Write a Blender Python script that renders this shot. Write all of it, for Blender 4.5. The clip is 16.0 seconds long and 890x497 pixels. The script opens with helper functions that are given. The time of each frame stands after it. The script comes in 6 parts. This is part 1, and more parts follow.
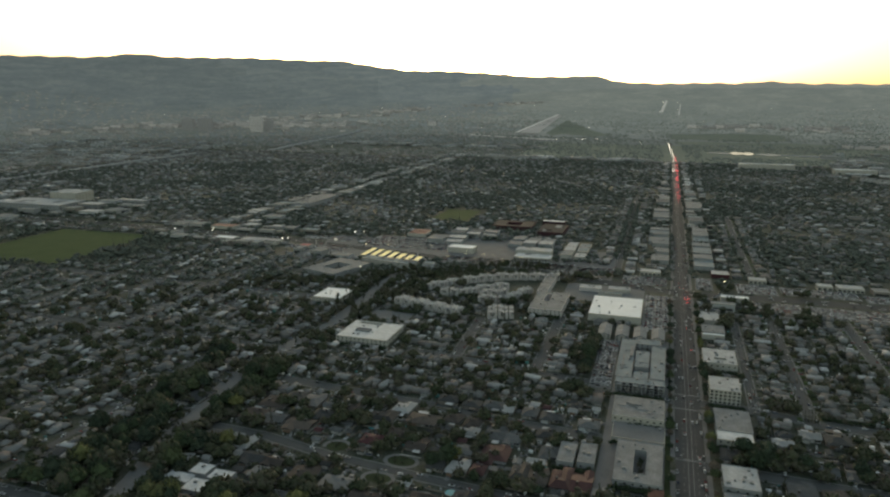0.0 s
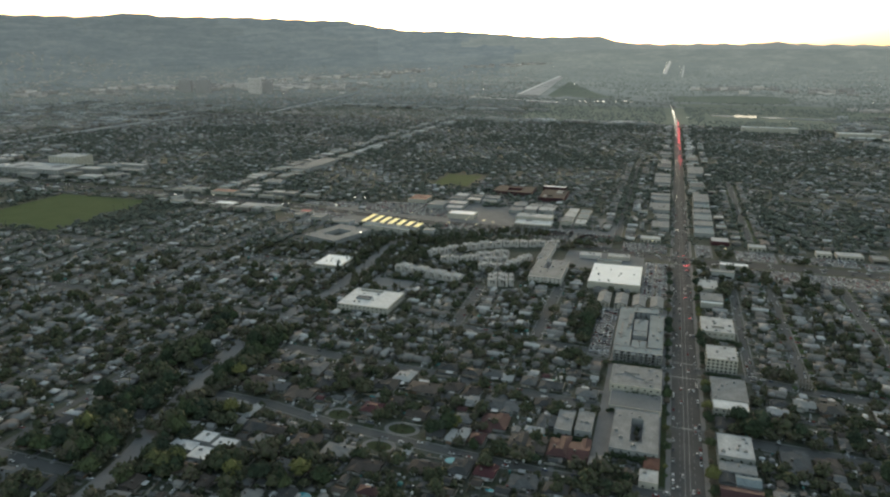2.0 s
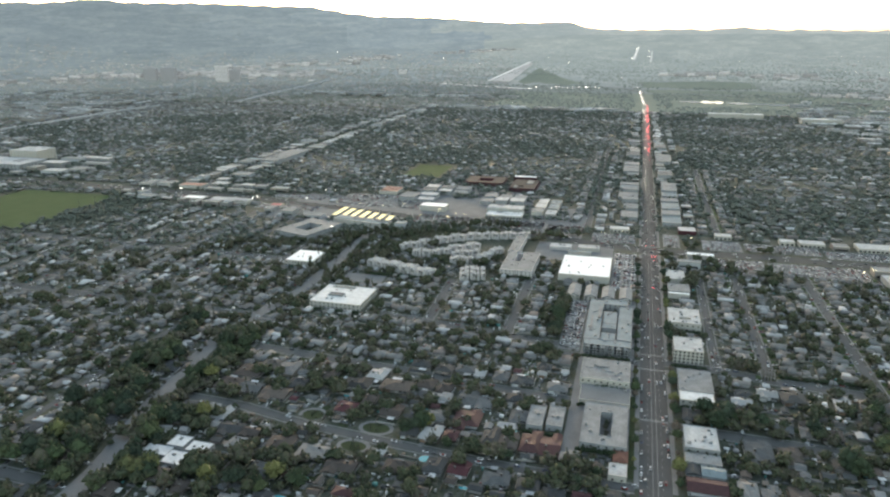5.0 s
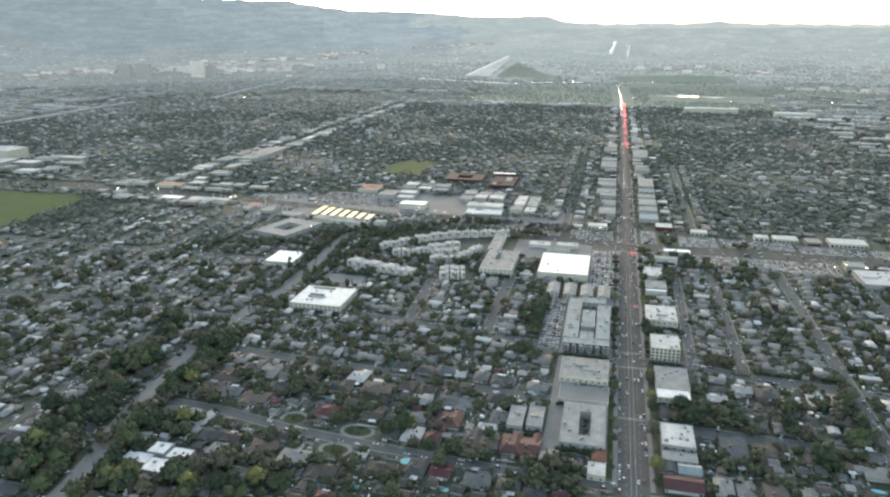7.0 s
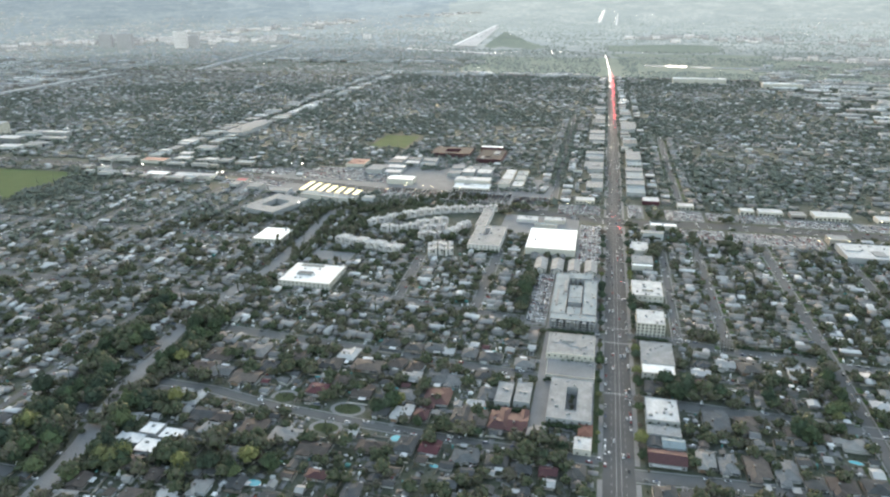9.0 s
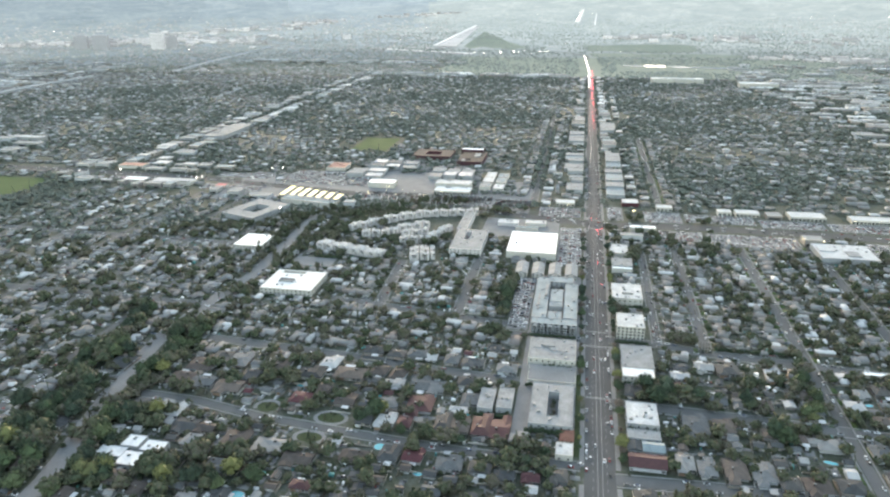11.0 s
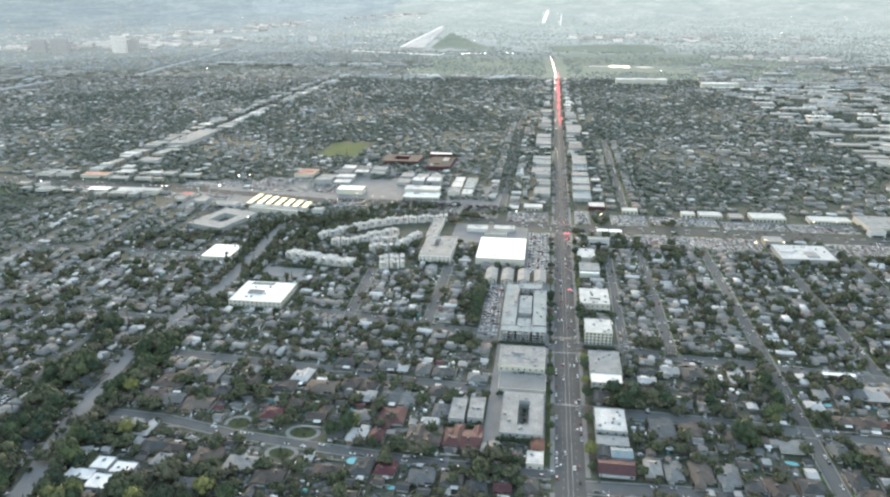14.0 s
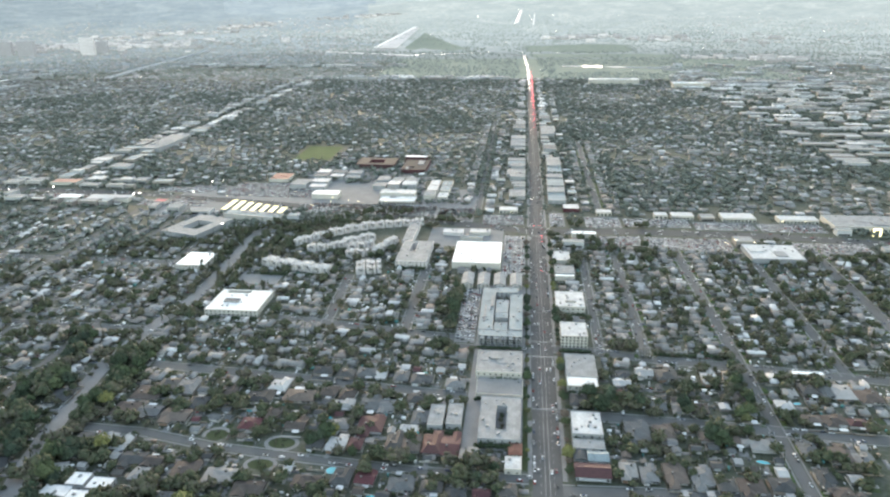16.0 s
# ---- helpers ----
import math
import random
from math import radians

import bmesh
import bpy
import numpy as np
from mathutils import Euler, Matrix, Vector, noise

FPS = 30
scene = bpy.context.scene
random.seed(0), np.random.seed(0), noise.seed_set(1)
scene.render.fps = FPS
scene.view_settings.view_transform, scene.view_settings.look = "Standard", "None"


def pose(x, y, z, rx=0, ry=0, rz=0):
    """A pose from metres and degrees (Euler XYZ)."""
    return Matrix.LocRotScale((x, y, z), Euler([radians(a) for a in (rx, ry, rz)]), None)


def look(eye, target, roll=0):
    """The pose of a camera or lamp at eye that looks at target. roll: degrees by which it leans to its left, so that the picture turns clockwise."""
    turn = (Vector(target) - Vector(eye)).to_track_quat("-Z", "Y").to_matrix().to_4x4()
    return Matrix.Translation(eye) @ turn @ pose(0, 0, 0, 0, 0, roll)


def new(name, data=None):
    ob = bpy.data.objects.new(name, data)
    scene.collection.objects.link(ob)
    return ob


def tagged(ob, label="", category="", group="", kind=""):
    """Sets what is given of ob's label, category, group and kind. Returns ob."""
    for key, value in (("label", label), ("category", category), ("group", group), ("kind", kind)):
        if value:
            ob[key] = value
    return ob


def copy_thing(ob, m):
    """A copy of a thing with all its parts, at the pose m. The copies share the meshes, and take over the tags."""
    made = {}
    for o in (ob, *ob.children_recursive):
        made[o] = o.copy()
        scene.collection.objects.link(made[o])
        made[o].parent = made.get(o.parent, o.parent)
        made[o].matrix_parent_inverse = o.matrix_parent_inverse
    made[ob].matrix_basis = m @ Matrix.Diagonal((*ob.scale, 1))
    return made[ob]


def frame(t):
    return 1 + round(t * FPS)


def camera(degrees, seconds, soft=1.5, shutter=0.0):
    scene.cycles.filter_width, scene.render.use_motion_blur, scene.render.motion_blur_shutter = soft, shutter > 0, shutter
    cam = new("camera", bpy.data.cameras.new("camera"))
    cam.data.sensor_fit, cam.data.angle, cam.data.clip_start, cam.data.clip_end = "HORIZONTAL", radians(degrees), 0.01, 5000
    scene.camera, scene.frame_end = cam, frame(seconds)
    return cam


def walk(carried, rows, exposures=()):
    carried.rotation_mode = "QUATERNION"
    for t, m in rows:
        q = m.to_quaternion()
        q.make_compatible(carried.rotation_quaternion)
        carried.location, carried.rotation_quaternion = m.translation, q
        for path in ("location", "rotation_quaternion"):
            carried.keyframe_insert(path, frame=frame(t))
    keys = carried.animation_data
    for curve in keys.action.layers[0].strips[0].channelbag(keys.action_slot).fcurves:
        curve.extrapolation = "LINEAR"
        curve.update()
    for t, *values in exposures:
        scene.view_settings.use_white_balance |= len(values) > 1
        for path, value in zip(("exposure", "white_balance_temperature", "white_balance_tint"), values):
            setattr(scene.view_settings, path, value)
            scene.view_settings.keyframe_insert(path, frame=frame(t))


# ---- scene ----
# ---- camera and its way: a slow climb beside the avenue ----
cam = camera(65.45, 16.0, soft=2.25)
PATH = [
    (0, (-34.59, -1.07, 285.75), (-64.067, 91.742, 262.992), -0.09),
    (0.5, (-34.46, -1.01, 287.75), (-63.887, 91.471, 263.640), -0.08),
    (1, (-34.49, -0.79, 289.71), (-63.816, 91.338, 264.185), -0.05),
    (1.5, (-34.56, -0.53, 291.50), (-63.775, 91.250, 264.610), -0.04),
    (2, (-34.49, -0.32, 293.51), (-63.626, 91.126, 265.432), -0.06),
    (2.5, (-33.98, -0.15, 295.69), (-63.035, 91.005, 266.605), -0.07),
    (3, (-33.35, -0.02, 297.78), (-61.164, 91.447, 268.440), -0.13),
    (3.5, (-33.20, -0.00, 299.87), (-60.160, 91.666, 270.368), -0.17),
    (4, (-33.13, -0.08, 301.97), (-59.567, 91.665, 272.245), -0.17),
    (6.5, (-31.77, -0.62, 311.89), (-54.895, 91.689, 281.152), -0.30),
    (7, (-31.58, -0.71, 314.05), (-54.004, 91.683, 283.045), -0.30),
    (7.5, (-31.40, -0.77, 316.04), (-53.196, 91.667, 284.723), -0.31),
    (8, (-31.23, -0.97, 317.72), (-52.589, 91.263, 285.527), -0.36),
    (8.5, (-31.03, -0.93, 319.77), (-52.004, 90.821, 285.970), -0.39),
    (9, (-30.71, -0.74, 321.88), (-51.261, 90.647, 286.857), -0.38),
    (11.5, (-29.35, -0.74, 331.95), (-46.604, 91.261, 296.753), -0.49),
    (12, (-29.09, -0.74, 333.92), (-45.572, 91.403, 298.723), -0.49),
    (12.5, (-28.91, -0.74, 335.87), (-44.861, 91.472, 300.628), -0.53),
    (13, (-28.63, -0.79, 337.85), (-44.169, 91.479, 302.563), -0.56),
    (13.5, (-28.21, -0.73, 339.89), (-43.065, 91.633, 304.569), -0.59),
    (14, (-27.83, -0.74, 341.88), (-41.711, 91.758, 306.516), -0.61),
    (14.5, (-27.40, -0.81, 343.92), (-40.411, 91.807, 308.510), -0.65),
    (15, (-27.08, -0.85, 346.17), (-39.426, 91.833, 310.707), -0.66),
    (15.5, (-26.80, -1.14, 348.49), (-38.309, 91.628, 312.971), -0.70),
    (16, (-26.66, -1.59, 350.57), (-37.252, 91.273, 315.010), -0.73),
]
EXPOSURES = [(0, 1.23, 7100, 1), (1.5, 1.57, 6920, 2), (3.5, 2.16, 6640, 5), (6.5, 2.8, 6500, 7), (8, 2.97, 6480, 8), (9.2, 3.14, 6460, 8), (11.5, 3.27, 6460, 8), (16, 3.27, 6460, 8)]
walk(cam, [(t, look(eye, target, roll)) for t, eye, target, roll in PATH], EXPOSURES)

# ---- light: dusk sky, the sun just over the far ridge ----
SUN_AZ, SUN_EL = 17.4, 5.0
world = bpy.data.worlds.new("dusk_sky")
scene.world = world
world.use_nodes = True
wn = world.node_tree
sky = wn.nodes.new("ShaderNodeTexSky")
sky.sky_type = "NISHITA"
sky.sun_disc = False
sky.sun_elevation = radians(SUN_EL)
sky.sun_rotation = radians(-SUN_AZ)
sky.air_density, sky.dust_density, sky.ozone_density = 1.0, 2.0, 1.0
wn.nodes["Background"].inputs["Strength"].default_value = 0.15
soften = wn.nodes.new("ShaderNodeHueSaturation")
soften.inputs["Saturation"].default_value = 0.78
wn.links.new(sky.outputs[0], soften.inputs["Color"])
wn.links.new(soften.outputs[0], wn.nodes["Background"].inputs["Color"])
sun = new("sun", bpy.data.lights.new("sun", "SUN"))
sun.data.energy, sun.data.angle, sun.data.color = 0.18, radians(25), (1.0, 0.94, 0.88)
sun.matrix_world = look((0, 0, 0), (math.sin(radians(SUN_AZ)) * 1.0, -math.cos(radians(SUN_AZ)), -math.tan(radians(SUN_EL))))


# ---- materials ----
def ramp(nt, fac, stops, constant=False):
    r = nt.nodes.new("ShaderNodeValToRGB")
    r.color_ramp.interpolation = "CONSTANT" if constant else "LINEAR"
    while len(r.color_ramp.elements) < len(stops):
        r.color_ramp.elements.new(0.5)
    for e, (p, c) in zip(r.color_ramp.elements, stops):
        e.position, e.color = p, (*c, 1)
    nt.links.new(fac, r.inputs[0])
    return r.outputs[0]


def material(name, colours, large=0.1, fine=2.0, rough=0.85, metal=0.0, bump=0.0, vary="", spread=0.35, emit=0.0):
    """A two-scale noisy surface. colours: dark and light tone, or stops when vary picks one per piece ('object' or 'island')."""
    m = bpy.data.materials.new(name)
    m.use_nodes = True
    nt = m.node_tree
    b = nt.nodes["Principled BSDF"]
    b.inputs["Roughness"].default_value = rough
    b.inputs["Metallic"].default_value = metal
    if rough >= 0.85:
        b.inputs["Specular IOR Level"].default_value = 0.25 if rough < 0.9 else 0.12
    geo = nt.nodes.new("ShaderNodeNewGeometry")
    n1, n2 = nt.nodes.new("ShaderNodeTexNoise"), nt.nodes.new("ShaderNodeTexNoise")
    n1.inputs["Scale"].default_value, n1.inputs["Detail"].default_value = large, 4
    n2.inputs["Scale"].default_value, n2.inputs["Detail"].default_value = fine, 3
    for n in (n1, n2):
        nt.links.new(geo.outputs["Position"], n.inputs["Vector"])
    mix = nt.nodes.new("ShaderNodeMath")
    mix.operation = "MULTIPLY_ADD"
    mix.inputs[1].default_value = 0.5
    half = nt.nodes.new("ShaderNodeMath")
    half.operation = "MULTIPLY"
    half.inputs[1].default_value = 0.5
    nt.links.new(n2.outputs["Fac"], half.inputs[0])
    nt.links.new(n1.outputs["Fac"], mix.inputs[0])
    nt.links.new(half.outputs[0], mix.inputs[2])
    if vary:
        if vary == "object":
            src = nt.nodes.new("ShaderNodeObjectInfo").outputs["Random"]
        else:
            src = geo.outputs["Random Per Island"]
        k = len(colours)
        col = ramp(nt, src, [(i / k, c) for i, c in enumerate(colours)], True)
        val = nt.nodes.new("ShaderNodeMapRange")
        val.inputs["From Min"].default_value, val.inputs["From Max"].default_value = 0.3, 0.7
        val.inputs["To Min"].default_value, val.inputs["To Max"].default_value = 1 - spread, 1 + spread
        nt.links.new(mix.outputs[0], val.inputs["Value"])
        hsv = nt.nodes.new("ShaderNodeHueSaturation")
        nt.links.new(col, hsv.inputs["Color"])
        nt.links.new(val.outputs[0], hsv.inputs["Value"])
        col = hsv.outputs[0]
    else:
        k = len(colours)
        col = ramp(nt, mix.outputs[0], [(0.33 + 0.34 * i / max(1, k - 1), c) for i, c in enumerate(colours)])
    nt.links.new(col, b.inputs["Base Color"])
    if bump:
        bp = nt.nodes.new("ShaderNodeBump")
        bp.inputs["Strength"].default_value, bp.inputs["Distance"].default_value = 0.5, bump
        nt.links.new(n2.outputs["Fac"], bp.inputs["Height"])
        nt.links.new(bp.outputs[0], b.inputs["Normal"])
    if emit:
        nt.links.new(col, b.inputs["Emission Color"])
        b.inputs["Emission Strength"].default_value = emit
    return m


def g(v, warm=0.0):
    return (v * (1 + warm), v, v * (1 - warm))


M_GROUND = material("ground_soil_and_grass", [(0.028, 0.038, 0.022), (0.045, 0.052, 0.034), (0.066, 0.072, 0.058), (0.096, 0.101, 0.09)], 0.06, 0.3)
M_ASPHALT = material("asphalt", [g(0.064), g(0.09)], 0.05, 1.5, 0.95)
M_STREET = material("worn_street_asphalt", [g(0.085), g(0.12)], 0.06, 1.2, 0.95)
M_WORN = material("worn_pale_concrete", [g(0.15), g(0.21)], 0.06, 0.6, 0.95)
M_FREEWAY = material("pale_freeway_concrete", [g(0.24), g(0.32)], 0.02, 0.2, 0.95)
M_PAVE = material("pavement_concrete", [g(0.14, 0.01), g(0.2, 0.01)], 0.1, 1.5, 0.9)
M_LOT = material("parking_asphalt", [g(0.14), g(0.21)], 0.06, 0.8, 0.9)
M_LINE = material("road_marking_paint", [g(0.18), g(0.3)], 0.3, 2, 0.7)
M_LAWN = material("lawn_grass", [(0.032, 0.045, 0.022), (0.055, 0.066, 0.034)], 0.08, 0.9, 0.95)

# greyed green plus emission: the basin's haze is in its material
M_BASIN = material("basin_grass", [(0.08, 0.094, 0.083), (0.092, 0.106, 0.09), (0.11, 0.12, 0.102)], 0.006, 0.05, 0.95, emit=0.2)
M_FIELD = material("sports_field_grass", [(0.045, 0.072, 0.026), (0.072, 0.1, 0.04)], 0.03, 0.4, 0.95)
M_WATER = material("pond_water", [(0.04, 0.05, 0.05), (0.06, 0.07, 0.07)], 0.1, 1, 0.06)
M_POOL = material("pool_water", [(0.04, 0.26, 0.31), (0.06, 0.34, 0.38)], 0.2, 1.5, 0.1)
# emission strengths that stand for haze before the land, rising with distance
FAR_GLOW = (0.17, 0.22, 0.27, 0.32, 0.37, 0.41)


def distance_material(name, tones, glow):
    """Far land with evening haze put into its colour and emission: woods, clearings and slopes at two scales."""
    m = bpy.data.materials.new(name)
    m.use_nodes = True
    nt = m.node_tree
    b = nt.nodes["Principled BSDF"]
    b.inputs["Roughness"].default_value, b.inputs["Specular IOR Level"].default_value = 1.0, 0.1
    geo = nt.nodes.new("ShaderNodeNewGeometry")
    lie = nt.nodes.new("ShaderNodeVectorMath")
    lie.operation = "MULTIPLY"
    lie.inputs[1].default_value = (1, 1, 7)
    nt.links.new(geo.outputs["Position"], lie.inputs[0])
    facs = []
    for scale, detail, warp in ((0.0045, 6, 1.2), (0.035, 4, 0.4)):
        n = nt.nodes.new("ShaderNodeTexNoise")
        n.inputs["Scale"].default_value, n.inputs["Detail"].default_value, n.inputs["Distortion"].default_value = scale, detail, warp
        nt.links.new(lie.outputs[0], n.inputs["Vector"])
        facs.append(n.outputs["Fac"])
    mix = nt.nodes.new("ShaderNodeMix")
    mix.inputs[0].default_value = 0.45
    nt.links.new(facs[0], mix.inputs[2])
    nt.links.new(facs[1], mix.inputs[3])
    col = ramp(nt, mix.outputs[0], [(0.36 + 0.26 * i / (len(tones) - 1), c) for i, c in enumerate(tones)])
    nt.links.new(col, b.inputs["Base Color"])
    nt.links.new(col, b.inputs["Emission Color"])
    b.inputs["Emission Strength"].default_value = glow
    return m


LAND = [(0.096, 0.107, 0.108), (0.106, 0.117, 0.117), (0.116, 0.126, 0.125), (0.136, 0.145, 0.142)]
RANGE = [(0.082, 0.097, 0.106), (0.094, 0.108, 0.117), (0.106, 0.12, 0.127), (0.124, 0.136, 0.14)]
# haze emission is set higher towards the sun than over the range at its side
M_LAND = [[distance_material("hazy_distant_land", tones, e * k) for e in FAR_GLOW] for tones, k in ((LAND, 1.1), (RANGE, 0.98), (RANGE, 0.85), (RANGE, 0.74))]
# woods carry the haze themselves: greyed tones, emission rising band by band
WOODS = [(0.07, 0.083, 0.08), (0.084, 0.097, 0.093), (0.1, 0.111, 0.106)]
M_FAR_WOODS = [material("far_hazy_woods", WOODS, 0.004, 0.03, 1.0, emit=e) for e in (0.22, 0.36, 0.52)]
# roofs likewise: evened tones and emission in place of haze
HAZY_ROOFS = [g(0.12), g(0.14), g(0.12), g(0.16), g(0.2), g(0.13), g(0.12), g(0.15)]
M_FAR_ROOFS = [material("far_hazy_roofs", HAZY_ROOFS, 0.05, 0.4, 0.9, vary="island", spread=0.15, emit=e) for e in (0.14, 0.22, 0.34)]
# blocks, concrete and towers emit a little, to look veiled by haze
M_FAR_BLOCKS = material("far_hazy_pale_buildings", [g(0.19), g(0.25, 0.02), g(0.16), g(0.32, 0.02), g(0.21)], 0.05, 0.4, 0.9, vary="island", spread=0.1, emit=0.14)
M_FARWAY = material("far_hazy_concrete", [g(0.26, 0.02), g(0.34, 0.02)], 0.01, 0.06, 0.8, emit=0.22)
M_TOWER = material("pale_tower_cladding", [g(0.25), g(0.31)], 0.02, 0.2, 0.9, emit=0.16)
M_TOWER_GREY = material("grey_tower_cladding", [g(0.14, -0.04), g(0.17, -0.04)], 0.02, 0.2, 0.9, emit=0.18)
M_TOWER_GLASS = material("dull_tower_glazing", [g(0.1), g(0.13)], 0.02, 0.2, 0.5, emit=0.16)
M_WALLS = material("stucco", [g(0.26, 0.02), g(0.32, 0.04), g(0.2, 0.01), (0.24, 0.215, 0.19), g(0.38), (0.2, 0.18, 0.168)], 0.2, 2, 0.9, vary="object", spread=0.12)
M_WALLS_FAR = material("stucco_of_many_houses", [g(0.26, 0.02), g(0.32, 0.04), g(0.2, 0.01), (0.24, 0.215, 0.19), g(0.38), (0.2, 0.18, 0.168)], 0.2, 2, 0.9, vary="island", spread=0.12)

M_ROOF = {
    "grey shingle": material("grey_roof_shingles", [g(0.072, -0.03), g(0.1, -0.03), g(0.058, -0.03), g(0.135, -0.02)], 0.25, 3, 0.9, bump=0.05, vary="object"),
    "dark shingle": material("dark_roof_shingles", [g(0.04), g(0.056), g(0.066, 0.05)], 0.25, 3, 0.85, bump=0.05, vary="object"),
    "brown shingle": material("brown_roof_shingles", [(0.084, 0.07, 0.063), (0.102, 0.086, 0.077), (0.07, 0.06, 0.055)], 0.25, 3, 0.9, bump=0.05, vary="object"),
    "red tile": material("red_roof_tiles", [(0.055, 0.012, 0.017), (0.046, 0.013, 0.017), (0.048, 0.017, 0.019)], 0.3, 3, 0.8, bump=0.06, vary="object"),
    "pale gravel": material("pale_gravel_roof", [g(0.25, 0.02), g(0.33, 0.01), g(0.2, 0.03)], 0.2, 2, 0.95, vary="object", spread=0.2),
}
# paler and evener than the near roofs: distance haze put into the tones
FAR_TONES = [g(0.15), g(0.19), (0.18, 0.168, 0.158), g(0.14), g(0.23), (0.19, 0.178, 0.168), g(0.17), (0.15, 0.143, 0.137), g(0.3), (0.175, 0.156, 0.146), g(0.15), g(0.42)]
M_ROOF_FAR = material("roofs_of_many_houses", FAR_TONES, 0.15, 1.0, 0.95, vary="island", spread=0.2)
M_FLAT = material("flat_roof_coating", [g(0.27, 0.01), g(0.38), g(0.5)], 0.12, 0.7, 0.8, bump=0.03)
M_FLATG = material("grey_flat_roof", [g(0.15), g(0.215), g(0.28)], 0.12, 0.7, 0.85, bump=0.03)
M_TAR = material("dark_tar_roof", [g(0.09), g(0.13), g(0.17)], 0.12, 0.7, 0.85, bump=0.03)
M_BLUEROOF = material("blue_grey_metal_roof", [(0.125, 0.155, 0.17), (0.17, 0.205, 0.22), (0.22, 0.255, 0.27)], 0.08, 0.7, 0.8, bump=0.03)
M_PALE = material("pale_roof_coating", [g(0.44), g(0.56), g(0.68)], 0.12, 0.6, 0.8, bump=0.02)
M_WHITE = material("white_roof_coating", [g(0.74), g(0.86)], 0.06, 0.5, 0.7, bump=0.02)
M_FLAT_FAR = material("flat_roofs_of_many_shops", [g(0.22), g(0.3, 0.02), g(0.17), g(0.4), g(0.26), g(0.33), g(0.2, 0.04), g(0.55), g(0.28)], 0.06, 0.5, 0.9, vary="island", spread=0.2)
M_REDAWN = material("red_awning_sheeting", [(0.34, 0.08, 0.09), (0.42, 0.11, 0.12)], 0.2, 1.5, 0.8)
M_ORANGE = material("orange_roof_tiles", [(0.3, 0.17, 0.13), (0.38, 0.22, 0.17)], 0.15, 1.5, 0.85)
M_TERRA = material("terracotta_roof_tiles", [(0.12, 0.056, 0.043), (0.17, 0.085, 0.062)], 0.3, 3, 0.85, bump=0.05)
M_CANOPY = material("lit_cream_canopy_sheeting", [(0.7, 0.57, 0.25), (0.78, 0.66, 0.32)], 0.1, 0.8, 0.7, emit=0.16)
M_FENCE = material("weathered_fence_boards", [(0.2, 0.17, 0.14), (0.3, 0.27, 0.23), (0.38, 0.36, 0.33)], 0.2, 2, 0.9, vary="island", spread=0.2)
M_CREAM = material("cream_stucco", [(0.37, 0.345, 0.305), (0.46, 0.435, 0.39)], 0.15, 1.5, 0.9)
M_PINK = material("pale_pink_stucco", [(0.4, 0.37, 0.357), (0.53, 0.5, 0.483)], 0.15, 1.5, 0.9)
M_GREYWALL = material("grey_stucco", [g(0.23), g(0.31)], 0.15, 1.5, 0.9)
M_GLASS = material("dark_window_glass", [g(0.02), g(0.035)], 0.5, 2, 0.08)
M_DOOR = material("painted_door", [g(0.3, 0.08), g(0.42, 0.05), g(0.5), (0.2, 0.13, 0.09)], 0.5, 3, 0.6, vary="object")
M_PATIO = material("patio_roof_sheeting", [g(0.5), g(0.24), (0.14, 0.115, 0.095), g(0.32), g(0.12), g(0.62)], 0.3, 2, 0.8, vary="object", spread=0.15)
M_METAL = material("galvanised_metal", [g(0.2), g(0.32)], 0.6, 3, 0.55, 0.4)
M_BARK = material("tree_bark", [(0.06, 0.045, 0.035), (0.11, 0.085, 0.065)], 0.8, 5, 0.95)
LEAF_TONES = [(0.05, 0.07, 0.034), (0.04, 0.058, 0.035), (0.066, 0.082, 0.04), (0.05, 0.066, 0.042)]
M_LEAF = {
    "dark": material("dark_evergreen_leaves", [(0.03, 0.044, 0.025), (0.037, 0.053, 0.028), (0.028, 0.041, 0.027)], 0.25, 1.2, 0.85, vary="object", spread=0.45),
    "green": material("green_leaves", LEAF_TONES, 0.25, 1.2, 0.85, vary="object", spread=0.45),
    "olive": material("olive_yellow_leaves", [(0.11, 0.115, 0.045), (0.13, 0.13, 0.05), (0.095, 0.1, 0.045)], 0.25, 1.2, 0.85, vary="object", spread=0.35),
    "brown": material("bare_brown_twigs", [(0.115, 0.095, 0.078), (0.14, 0.112, 0.09), (0.1, 0.088, 0.072)], 0.25, 1.2, 0.9, vary="object", spread=0.35),
}
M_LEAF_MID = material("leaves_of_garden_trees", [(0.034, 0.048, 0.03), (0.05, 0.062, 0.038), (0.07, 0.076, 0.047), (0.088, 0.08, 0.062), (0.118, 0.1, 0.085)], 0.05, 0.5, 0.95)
# far leaves are greyer and paler than the garden trees', with haze in the colour
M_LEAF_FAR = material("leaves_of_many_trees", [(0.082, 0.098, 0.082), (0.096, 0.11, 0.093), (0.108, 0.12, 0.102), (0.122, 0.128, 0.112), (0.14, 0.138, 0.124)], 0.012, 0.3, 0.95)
CAR_TONES = [g(0.7), g(0.6), g(0.02), g(0.32), g(0.05), g(0.45), g(0.55), g(0.75), g(0.38), g(0.65), (0.22, 0.03, 0.03), g(0.05), (0.06, 0.08, 0.14), g(0.14)]
M_CAR = material("car_paint", CAR_TONES, 1, 4, 0.65, 0.0, vary="object", spread=0.05)
M_CAR_FAR = material("paint_of_many_cars", CAR_TONES, 1, 4, 0.65, 0.0, vary="island", spread=0.05)
M_TYRE = material("tyre_rubber", [g(0.02), g(0.035)], 2, 8, 0.9)
